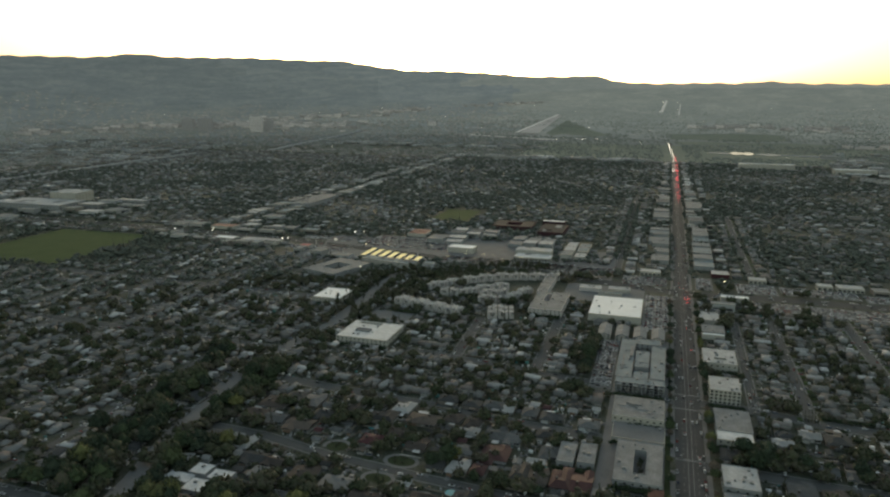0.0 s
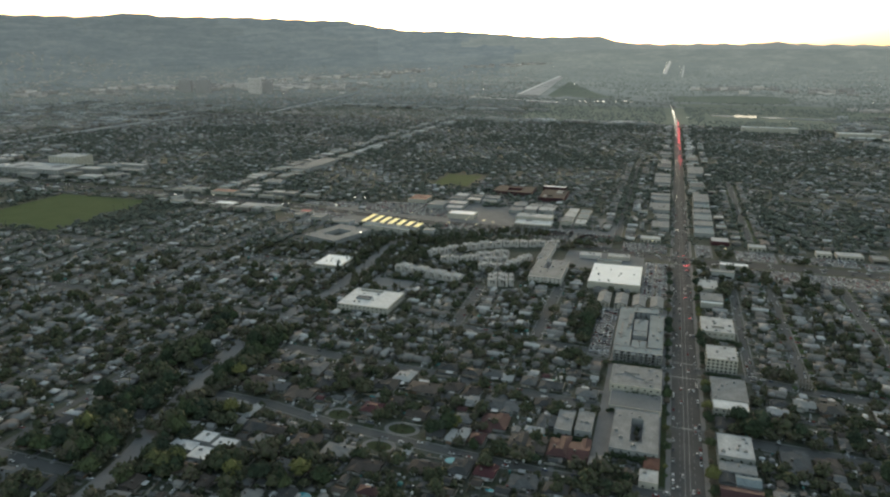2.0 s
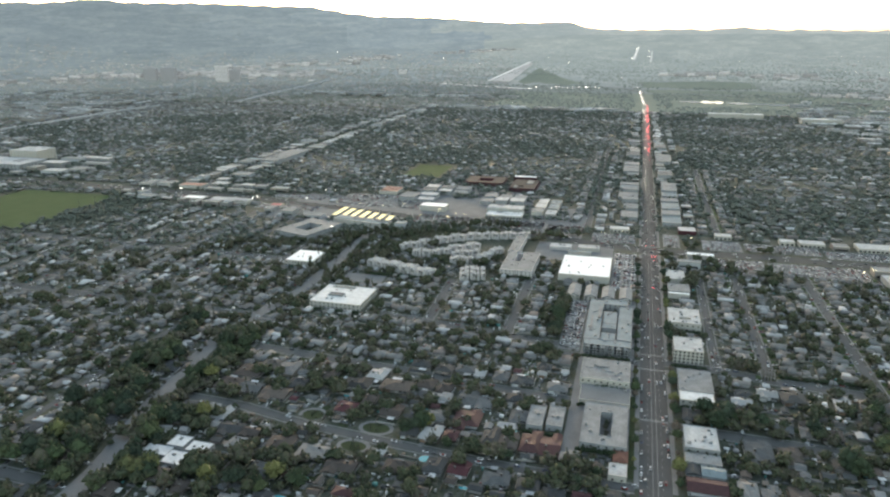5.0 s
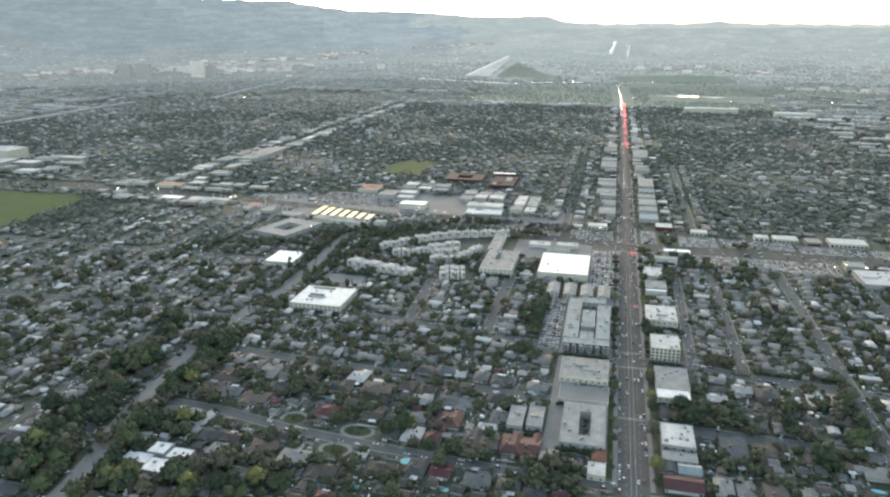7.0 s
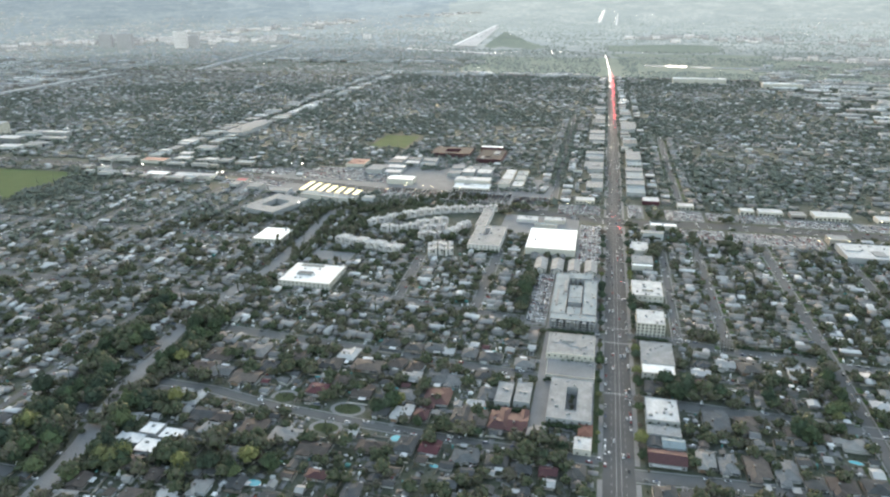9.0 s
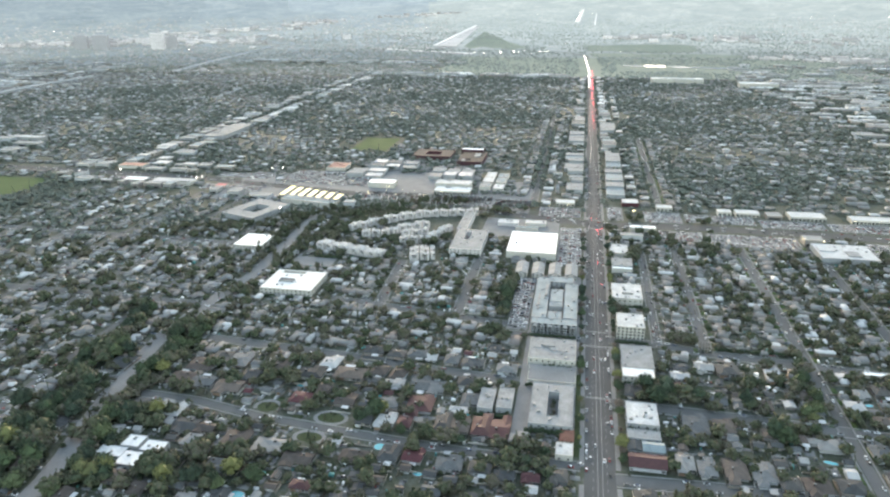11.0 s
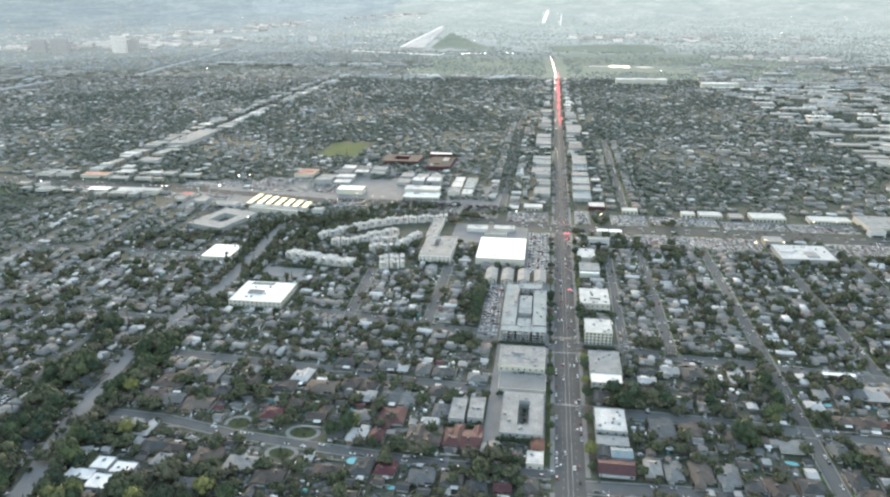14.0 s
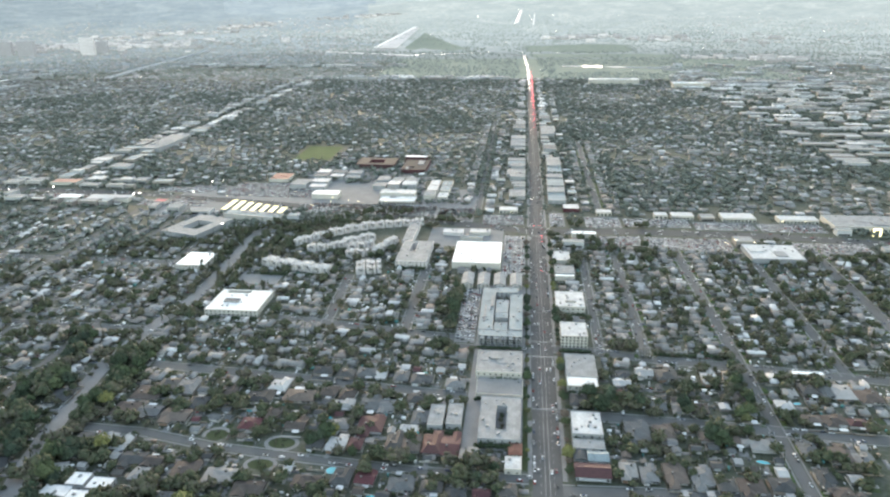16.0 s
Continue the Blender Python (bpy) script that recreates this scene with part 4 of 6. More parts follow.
# shops and big boxes of the far districts, along lines of streets
for _ in range(420):
    k = rnd.random()
    if k < 0.5:
        x, y = rnd.uniform(-3000, -2080), rnd.uniform(2000, 3050)
    elif k < 0.62:
        x, y = rnd.uniform(-1700, -600), rnd.gauss(3260, 20)
    elif k < 0.72:
        x, y = rnd.uniform(-900, -60), rnd.gauss(2790, 25)
    else:
        x, y = rnd.uniform(560, 1900), rnd.uniform(2600, 3300)
    px, py, pz, s = place(x, y)
    shops.append((float(px), float(py), float(pz), rnd.uniform(-0.1, 0.1), rnd.uniform(25, 90) * s, rnd.uniform(18, 45) * s, rnd.uniform(6, 13) * s, 0))
# pale blocks of the towns at the foot of the hills
blocks = []
for xa, ya, xb, yb, sx, sy, n in ((-3700, 4150, -2950, 4500, 170, 190, 55), (-3100, 4700, -2150, 4500, 130, 220, 70), (-3300, 5300, -2700, 6300, 110, 150, 40), (-2800, 6600, -2900, 8000, 90, 120, 34), (-2560, 9100, -1800, 10900, 90, 140, 34), (-3900, 3300, -3350, 3700, 200, 130, 24), (200, 5200, 1500, 4700, 220, 160, 36), (700, 3700, 1200, 3500, 70, 50, 16)):
    for _ in range(n):
        q = rnd.random()
        px, py, pz, s = place(xa + (xb - xa) * q + rnd.gauss(0, sx), ya + (yb - ya) * q + rnd.gauss(0, sy))
        blocks.append((float(px), float(py), float(pz), rnd.uniform(-0.2, 0.2), rnd.uniform(25, 85) * s, rnd.uniform(20, 50) * s, rnd.uniform(8, 24) * s, 0))
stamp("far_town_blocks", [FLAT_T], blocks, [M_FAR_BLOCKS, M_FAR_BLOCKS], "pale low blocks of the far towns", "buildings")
shops.sort(key=lambda r: math.hypot(r[0] - CX, r[1]))
SHOP_ROOFS = (M_FLATG, M_FLATG, M_FLAT, M_FLATG, M_BLUEROOF, M_FLATG)
for i, (x, y, z, a, w, d, h, _) in enumerate(shops[:130]):
    root = tagged(new("shop"), ("low stucco shop with a grey flat roof", "low stucco shop with a worn grey roof", "low stucco shop with a pale flat roof", "plain stucco shop with a grey roof", "low shop with a blue-grey metal roof", "long stucco shop with a grey roof")[i % 6], "shop", "shops along the roads")
    root.matrix_basis = pose(x, y, z)
    part("wall", box_bm(-w / 2, w / 2, -d / 2, d / 2, 0, h), M_WALLS, root)
    part("roof", box_bm(-w / 2 + 0.4, w / 2 - 0.4, -d / 2 + 0.4, d / 2 - 0.4, h, h + 0.12), SHOP_ROOFS[i % 6], root)
    part("parapet", box_bm(-w / 2 - 0.1, w / 2 + 0.1, -d / 2 - 0.1, -d / 2 + 0.35, h - 0.3, h + 0.9), M_CREAM, root)
    part("shop_window", box_bm(-w * 0.4, w * 0.4, -d / 2 - 0.05, -d / 2 + 0.05, 0.5, min(3.0, h - 1)), M_GLASS, root)
stamp("shop_rows", [FLAT_T], shops[130:], [M_WALLS_FAR, M_FLAT_FAR], "rows of pale flat-roofed shops and sheds", "shops")


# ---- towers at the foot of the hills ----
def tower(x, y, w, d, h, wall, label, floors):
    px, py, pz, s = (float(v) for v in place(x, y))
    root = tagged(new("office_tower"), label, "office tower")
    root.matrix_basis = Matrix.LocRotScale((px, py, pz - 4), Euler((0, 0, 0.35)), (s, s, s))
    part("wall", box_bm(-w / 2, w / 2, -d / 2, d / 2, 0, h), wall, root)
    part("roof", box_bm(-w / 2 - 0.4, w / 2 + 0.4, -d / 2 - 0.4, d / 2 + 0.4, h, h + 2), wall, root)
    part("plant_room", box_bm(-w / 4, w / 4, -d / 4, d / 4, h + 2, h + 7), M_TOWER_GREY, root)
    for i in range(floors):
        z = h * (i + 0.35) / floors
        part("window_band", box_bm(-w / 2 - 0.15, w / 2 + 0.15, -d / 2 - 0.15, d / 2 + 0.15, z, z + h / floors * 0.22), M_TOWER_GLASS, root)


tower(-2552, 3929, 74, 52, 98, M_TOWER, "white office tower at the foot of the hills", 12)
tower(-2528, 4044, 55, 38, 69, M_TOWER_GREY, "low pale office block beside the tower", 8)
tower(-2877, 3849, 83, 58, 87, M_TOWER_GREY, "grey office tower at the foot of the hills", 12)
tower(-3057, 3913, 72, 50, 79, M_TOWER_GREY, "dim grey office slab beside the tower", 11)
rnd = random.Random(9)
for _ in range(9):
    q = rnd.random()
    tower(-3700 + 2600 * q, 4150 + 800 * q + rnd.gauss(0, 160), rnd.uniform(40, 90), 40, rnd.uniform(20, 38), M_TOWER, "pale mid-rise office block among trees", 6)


# ---- basin: spillway, pond, park ----
def patch(name, label, corners, mat, lift=1.0, kind="structure", category="", ragged=0.0, rise=0.0):
    n = 14
    V, F = [], []
    (ax, ay), (bx, by), (cx, cy), (dx, dy) = corners
    for i in range(n + 1):
        for j in range(n + 1):
            u, v = i / n, j / n
            if ragged:
                v = (v - 0.5) * (1 + ragged * (math.sin(u * 9 + ax) * 0.5 + math.sin(u * 23 + ay) * 0.3) - 1.6 * ragged * abs(u - 0.5) ** 3 * 4) + 0.5
            x = (ax * (1 - u) + bx * u) * (1 - v) + (dx * (1 - u) + cx * u) * v
            y = (ay * (1 - u) + by * u) * (1 - v) + (dy * (1 - u) + cy * u) * v
            p = place(x, y)
            V.append((float(p[0]), float(p[1]), float(p[2]) + lift + rise * v))
    for i in range(n):
        for j in range(n):
            a = i * (n + 1) + j
            F.append((a, a + n + 1, a + n + 2, a + 1))
    tagged(link(name, mesh_of(name, V, F, [mat])), label, category or name.replace("_", " "), kind=kind)


for q in ([(-3000, 2080), (-2130, 2060), (-2100, 2420), (-2900, 2500)], [(-3350, 2720), (-2500, 2640), (-2450, 2900), (-3300, 3080)]):
    patch("car_park", "pale car parks of the far shopping district", q, M_FREEWAY, 0.6, category="car park", ragged=0.2)
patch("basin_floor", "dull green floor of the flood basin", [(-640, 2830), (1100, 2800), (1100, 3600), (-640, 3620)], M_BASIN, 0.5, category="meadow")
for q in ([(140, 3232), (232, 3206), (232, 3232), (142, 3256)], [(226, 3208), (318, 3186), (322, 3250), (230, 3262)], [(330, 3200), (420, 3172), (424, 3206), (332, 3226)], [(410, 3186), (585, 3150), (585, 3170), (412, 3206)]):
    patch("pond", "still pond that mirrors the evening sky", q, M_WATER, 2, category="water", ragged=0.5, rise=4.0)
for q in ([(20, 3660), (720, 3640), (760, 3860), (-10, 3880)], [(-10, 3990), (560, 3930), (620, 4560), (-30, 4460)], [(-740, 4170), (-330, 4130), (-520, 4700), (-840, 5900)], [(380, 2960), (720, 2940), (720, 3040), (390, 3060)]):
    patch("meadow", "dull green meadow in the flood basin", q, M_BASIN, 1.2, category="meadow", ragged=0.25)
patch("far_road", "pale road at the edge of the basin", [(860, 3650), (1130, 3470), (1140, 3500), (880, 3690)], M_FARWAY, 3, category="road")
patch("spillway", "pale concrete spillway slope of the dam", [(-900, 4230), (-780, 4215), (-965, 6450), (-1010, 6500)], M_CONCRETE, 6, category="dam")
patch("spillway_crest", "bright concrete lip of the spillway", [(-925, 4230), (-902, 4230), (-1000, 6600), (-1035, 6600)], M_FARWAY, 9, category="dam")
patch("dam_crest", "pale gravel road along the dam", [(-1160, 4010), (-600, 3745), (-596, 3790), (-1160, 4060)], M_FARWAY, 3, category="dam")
# the low sun's shine on these avenues is put in as emission
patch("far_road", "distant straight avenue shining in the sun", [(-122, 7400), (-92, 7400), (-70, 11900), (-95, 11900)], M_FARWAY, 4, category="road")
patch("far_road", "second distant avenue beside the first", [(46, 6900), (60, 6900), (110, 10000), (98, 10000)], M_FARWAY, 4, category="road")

# ---- houses ----
rnd = random.Random(21)
plots = []
DRIVES = []


def try_house(x, y, nx, ny, w, d):
    """nx, ny: from the house to its street."""
    if abs(nx) > abs(ny):
        ex, ey = d / 2, w / 2
    else:
        ex, ey = w / 2, d / 2
    if is_free(x - ex, x + ex, y - ey, y + ey):
        take(x - ex - 1.5, x + ex + 1.5, y - ey - 1.5, y + ey + 1.5, 2)
        plots.append((x, y, math.atan2(nx, -ny), w, d))
        tx, ty = -ny, nx
        s = rnd.choice((-1, 1)) * (w / 2 - 3.5)
        DRIVES.append((x + tx * s + nx * (d / 2 + 4.5), y + ty * s + ny * (d / 2 + 4.5), math.atan2(nx, -ny)))
        return True


def street_houses(pts, w, spacing=17.5):
    for side in (-1, 1):
        for x, y, tx, ty in along(pts, spacing):
            nx, ny = -ty * side, tx * side
            hw, hd = rnd.uniform(12.5, 16.3), rnd.uniform(11, 16)
            off = w / 2 + 7.5 + hd / 2 + rnd.uniform(0, 2.5)
            try_house(x + nx * off + tx * rnd.uniform(-1, 1), y + ny * off + ty * rnd.uniform(-1, 1), -nx, -ny, hw, hd)
            if rnd.random() < 0.65:
                gw = rnd.uniform(5.5, 9)
                off2 = off + hd / 2 + rnd.uniform(6, 9)
                jx = rnd.uniform(-5, 5)
                try_house(x + nx * off2 + tx * jx, y + ny * off2 + ty * jx, -nx, -ny, gw, rnd.uniform(5.5, 8))


FIXED = []
# kept clear for the curved drives
for x, y, a, b in ((-216, 455, 13, 9), (-224, 428, 12, 8), (-274, 462, 11, 9)):
    take(x - a - 2, x + a + 2, y - b - 2, y + b + 2)


def known(roof, rows):
    for x, y, w, d in rows:
        FIXED.append((x, y, 0.0 if (x + y) % 2 else math.pi, w, d, roof))
        take(x - w / 2 - 1, x + w / 2 + 1, y - d / 2 - 1, y + d / 2 + 1, 2)


known("brown shingle", [(-221, 522, 25, 17), (-109, 461, 14, 17), (-211, 479, 16, 13), (-181, 410, 19, 10), (97, 497, 15, 15), (96, 444, 15, 20), (149, 435, 17, 14), (242, 526, 18, 12), (224, 526, 14, 10), (228, 478, 17, 18)])
known("brown shingle", [(287, 566, 19, 17), (-362, 514, 23, 20), (-369, 490, 20, 15), (-319, 482, 22, 16), (-288, 524, 14, 16), (-308, 421, 15, 10), (-278, 414, 19, 15), (-221, 398, 21, 13)])
known("pale gravel", [(-178, 512, 18, 10), (-62, 452, 13, 11), (-154, 567, 9, 16), (95, 590, 15, 12), (154, 585, 13, 16), (61, 444, 12, 15), (176, 453, 7, 10), (208, 545, 14, 13), (228, 450, 9, 8), (267, 572, 18, 22), (220, 567, 11, 11), (-249, 410, 22, 14)])
known("grey shingle", [(-154, 514, 15, 16), (-139, 514, 13, 16), (-107, 500, 13, 15), (-109, 412, 18, 12), (-68, 407, 14, 9), (-211, 567, 18, 13), (-168, 568, 18, 13), (-134, 563, 13, 16), (-114, 561, 19, 12), (-82, 555, 17, 14)])
known("grey shingle", [(75, 495, 18, 22), (115, 443, 15, 18), (76, 441, 12, 15), (171, 437, 16, 14), (173, 535, 14, 16), (206, 483, 13, 16), (244, 474, 14, 13), (206, 450, 12, 14), (253, 574, 10, 20), (-440, 503, 18, 18), (-331, 527, 18, 20), (-346, 487, 19, 14), (-325, 422, 18, 14), (-176, 482, 20, 12)])
known("red tile", [(-147, 485, 20, 20), (-154, 457, 11, 14), (-92, 462, 14, 22), (-77, 461, 14, 22), (-49, 408, 12, 9), (260, 524, 15, 10), (-250, 476, 16, 15)])
known("dark shingle", [(-123, 461, 12, 19), (-86, 412, 15, 12), (-30, 412, 13, 11), (-188, 564, 16, 12), (115, 588, 18, 15), (131, 434, 13, 13), (238, 574, 13, 16), (-350, 529, 16, 18), (-256, 516, 22, 15)])
for pts, w in STREETS:
    street_houses(pts, w)
# infill where no street was laid
shop_x = []
for gx in range(-2200, 640, 19):
    for gy in range(1090, 2740, 25):
        if rnd.random() < 0.8:
            x, y = gx + rnd.uniform(-4, 4) + 9 * ((gy // 25) % 2), gy + rnd.uniform(-6, 6)
            if rnd.random() < 0.035 and is_free(x - 18, x + 18, y - 12, y + 12):
                shop_x.append((x, y, rnd.uniform(18, 40), rnd.uniform(14, 26)))
            try_house(x, y, *rnd.choice(((0, 1), (0, -1), (1, 0))), rnd.uniform(10, 15), rnd.uniform(9, 14))
for _ in range(16000):
    x, y = rnd.uniform(-900, 560), rnd.uniform(320, 1000)
    a = rnd.choice(((0, 1), (0, -1), (1, 0), (-1, 0)))
    w, d = (rnd.uniform(10, 15), rnd.uniform(9, 13)) if rnd.random() < 0.6 else (rnd.uniform(5, 8), rnd.uniform(5, 7))
    c = TAKEN[cells(x - w / 2 - 2, x + w / 2 + 2, y - d / 2 - 2, y + d / 2 + 2)]
    if c.size and not c.any():
        try_house(x, y, *a, w, d)


def in_view(x, y, pad=3.0):
    az = math.degrees(math.atan2(-(x - CX), y - CY))
    return -27 - pad < az < 51 + pad


plots = [p for p in plots if in_view(p[0], p[1], 4)]
plots.sort(key=lambda p: math.hypot(p[0] - CX, p[1] - CY))
NEAR = 225
ROOFS = ["grey shingle"] * 6 + ["dark shingle"] * 3 + ["brown shingle"] * 3 + ["red tile"] + ["pale gravel"] * 3
SHAPES = ("hip", "gable", "ell", "cross", "small")
WM = window_mesh(1.6, 1.2)


def house_model(shape, roof):
    root = tagged(new("house"), f"single-storey stucco house with a {roof} roof", "house", "houses along the streets")
    w, d, h = (13.0, 11.0, 2.9) if shape != "small" else (7.0, 6.5, 2.5)
    bm, rf = bmesh.new(), bmesh.new()
    add_box(bm, -w / 2, w / 2, -d / 2, d / 2, 0, h)
    if shape == "gable":
        add_hip(rf, -w / 2, w / 2, -d / 2, d / 2, h + 0.2, 1.9, 0.8, True)
        add_box(bm, -w / 2, -w / 2 + 5.5, -d / 2 - 3, -d / 2, 0, h)
        add_hip(rf, -w / 2, -w / 2 + 5.5, -d / 2 - 3, 0, h + 0.25, 1.5, 0.7, True)
    elif shape == "ell":
        add_hip(rf, -w / 2, w / 2, -1.0, d / 2, h + 0.2, 1.7, 0.8)
        add_hip(rf, -w / 2, -w / 2 + 6.5, -d / 2 - 3, d / 2 - 1, h + 0.22, 1.6, 0.8)
        add_box(bm, -w / 2, -w / 2 + 6.5, -d / 2 - 3, -d / 2, 0, h)
        add_hip(rf, -w / 2 + 6, w / 2, -d / 2, 1, h + 0.1, 1.1, 0.8)
    elif shape == "cross":
        add_hip(rf, -w / 2, w / 2, -d / 2, d / 2, h + 0.2, 2.0, 0.8)
        add_box(bm, 0, 5.5, d / 2, d / 2 + 4, 0, h)
        add_hip(rf, 0, 5.5, 0, d / 2 + 4, h + 0.22, 1.6, 0.7)
        add_box(bm, -5.5, -1, -d / 2 - 2, -d / 2, 0, h)
        add_hip(rf, -5.5, -1, -d / 2 - 2, 1, h + 0.22, 1.4, 0.7)
    else:
        add_hip(rf, -w / 2, w / 2, -d / 2, d / 2, h + 0.2, 2.0 if shape == "hip" else 1.3, 0.7, shape == "small")
    part("wall", bm, M_WALLS, root)
    part("roof", rf, M_ROOF[roof], root)
    if shape != "small":
        bm = box_bm(2.0, 3.1, 1.2, 2.0, h, h + 3.1)
        stack = part("chimney", bm, M_ROOF["brown shingle"], root)
        part("chimney_cap", box_bm(1.9, 3.2, 1.1, 2.1, h + 3.1, h + 3.3), M_PAVE, stack)
        part("patio_cover", box_bm(-4.5, 0.5, d / 2 + 0.3 + (4.2 if shape == "cross" else 0), d / 2 + 4.0 + (4.2 if shape == "cross" else 0), 2.35, 2.5), M_PATIO, root)
        part("door", box_bm(0.6, 1.6, -d / 2 - 0.06, -d / 2 + 0.02, 0.1, 2.15), M_DOOR, root)
        for wx in (3.2, 5.3):
            link("window", WM, root, pose(wx, -d / 2, 1.0))
        link("window", WM, root, pose(w / 2, 1.5, 1.0, 0, 0, 90))
        front = -d / 2 - (3 if shape in ("gable", "ell") else 2 if shape == "cross" else 0)
        gx = -3.8 if shape in ("gable", "ell", "hip") else -3.3
        part("garage_door", box_bm(gx - 2.0, gx + 2.0, front - 0.08, front + 0.02, 0.05, 2.2), M_DOOR, root)
    else:
        part("garage_door", box_bm(-2.2, 2.2, -d / 2 - 0.08, -d / 2 + 0.02, 0.05, 2.1), M_DOOR, root)
    return root


models = {}
spare = []
for i, (x, y, a, w, d, *fixed) in enumerate(FIXED + plots[:NEAR]):
    small = w < 10
    key = ("small" if small else rnd.choice(SHAPES[:4]), fixed[0] if fixed else rnd.choice(ROOFS))
    f = (w / 7.0, d / 6.5) if small else (w / 13.0, d / 11.0)
    m = Matrix.LocRotScale((x, y, 0), Euler((0, 0, a)), None)
    if key not in models:
        models[key] = house_model(*key)
        models[key].matrix_basis = m
        ob = models[key]
    else:
        ob = copy_thing(models[key], m)
    ob.scale = (f[0], f[1], rnd.uniform(0.95, 1.25))


def far_house(gable):
    w = template(box_bm(-0.5, 0.5, -0.5, 0.5, 0, 3.0), 0)
    bm = bmesh.new()
    add_hip(bm, -0.5, 0.5, -0.48, 0.48, 2.9, 1.7, 0.06, gable)
    return join_templates(w, template(bm, 1))


def far_ell():
    w = template(box_bm(-0.5, 0.5, -0.5, 0.5, 0, 3.0), 0)
    bm = bmesh.new()
    add_hip(bm, -0.5, 0.5, -0.02, 0.48, 2.9, 1.5, 0.06)
    t1 = template(bm, 1)
    bm = bmesh.new()
    add_hip(bm, -0.5, 0.0, -0.5, 0.4, 2.95, 1.4, 0.06)
    return join_templates(w, t1, template(bm, 1))


def far_compound(wings):
    """A house of several wings: each x0, x1, y0, y1, eaves height, rise, gabled."""
    out = []
    for x0, x1, y0, y1, z, rise, gable in wings:
        bm = bmesh.new()
        add_hip(bm, x0, x1, y0, y1, z, rise, 0.05, gable, 0.2)
        out += [template(box_bm(x0, x1, y0, y1, 0, z - 0.2), 0), template(bm, 1)]
    return join_templates(*out)


far_rows = []
for x, y, a, w, d in plots[NEAR:]:
    px, py, pz, s = (float(v) for v in place(x, y))
    far_rows.append((px, py, pz, a, w * s, d * s, s * rnd.uniform(0.85, 1.35), rnd.choice((4, 5, 6, 7, 8)) if y < 1050 and w > 9 else rnd.choice((0, 0, 1, 2))))
# the far districts toward the hills
hazy_rows = ([], [], [])


# which step of painted haze something d metres off gets
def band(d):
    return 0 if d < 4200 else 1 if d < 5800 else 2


for _ in range(30000):
    az, d = rnd.uniform(-33, 55), 2400 + 8600 * rnd.random() ** 1.35
    x, y = CX - d * math.sin(radians(az)), d * math.cos(radians(az))
    if (x > -2250 and x < 1130 and y < 2755) or (-640 < x < 1000 and y > 2800) or (d > 3300 and (rnd.random() < 0.55 or d > 6000 and rnd.random() < (d - 6000) / 4500 or az < -9 and rnd.random() < 0.7 or -9 < az < 10)):
        continue
    px, py, pz, s = (float(v) for v in place(x, y))
    f = 2.0 if rnd.random() < 0.05 else 1
    (far_rows if d < 2900 else hazy_rows[band(d)]).append((px, py, pz, rnd.choice((0, 1.57)), rnd.uniform(11, 22) * s * f, rnd.uniform(10, 16) * s * f, s * rnd.uniform(0.9, 1.6), rnd.choice((0, 1, 2)) if f == 1 else 3))
# houses up the hillsides
for _ in range(420):
    az, dd = rnd.uniform(14, 53), 3850 + 800 * rnd.random() ** 1.6
    x, y = CX - dd * math.sin(radians(az)), dd * math.cos(radians(az))
    if math.sin(az * 1.9 + dd * 0.009) + math.sin(az * 0.7 - dd * 0.013) < rnd.uniform(-1, 1):
        continue
    hazy_rows[1].append((x, y, float(terrain(x, y)) - 1, rnd.uniform(0, 3), rnd.uniform(5, 11), rnd.uniform(4, 7), rnd.uniform(0.5, 0.8), 0))
for x, y, w, d in shop_x:
    if abs(x) < 60:
        continue
    far_rows.append((x, y, 0, 0, w, d, 1.6, 3))
FAR_T = [far_house(False), far_house(True), far_ell(), join_templates(template(box_bm(-0.5, 0.5, -0.5, 0.5, 0, 4.0), 0), template(box_bm(-0.5, 0.5, -0.5, 0.5, 4.0, 4.15), 1)),
         far_compound([(-0.5, 0.5, -0.1, 0.4, 3.0, 1.6, False), (-0.45, -0.05, -0.55, 0.1, 2.9, 1.2, True), (0.15, 0.5, 0.2, 0.65, 2.8, 1.0, False)]),
         far_compound([(-0.6, 0.3, -0.3, 0.25, 3.0, 1.5, True), (0.1, 0.55, -0.55, 0.5, 3.1, 1.3, False)]),
         far_compound([(-0.5, -0.1, -0.6, 0.5, 3.0, 1.3, True), (-0.2, 0.55, 0.05, 0.5, 2.9, 1.4, False), (0.2, 0.5, -0.45, 0.0, 2.5, 0.3, False)]),
         far_compound([(-0.55, 0.55, -0.25, 0.3, 3.0, 1.5, False), (-0.1, 0.3, -0.55, 0.0, 2.9, 1.1, True), (-0.5, -0.2, 0.2, 0.6, 2.6, 0.25, False)]),
         far_compound([(-0.5, 0.1, -0.5, 0.5, 3.1, 1.5, True), (0.0, 0.6, -0.2, 0.35, 2.9, 1.2, False)])]
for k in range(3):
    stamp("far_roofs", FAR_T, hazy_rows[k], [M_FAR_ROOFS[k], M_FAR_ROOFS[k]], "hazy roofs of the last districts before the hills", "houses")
stamp("distant_houses", FAR_T, far_rows, [M_WALLS_FAR, M_ROOF_FAR], "countless low houses with grey and brown roofs", "houses")
slab = template(box_bm(-2.0, 2.0, -5.0, 5.0, 0, 0.02))
stamp("driveways", [slab], [(x, y, 0.09 + rnd.uniform(0, 0.05), a, 1, rnd.uniform(0.8, 1.2), 1, 0) for x, y, a in DRIVES if math.hypot(x, y) < 1000], [M_PAVE], "pale concrete driveways between street and houses", "driveways", kind="structure")
rowl = []
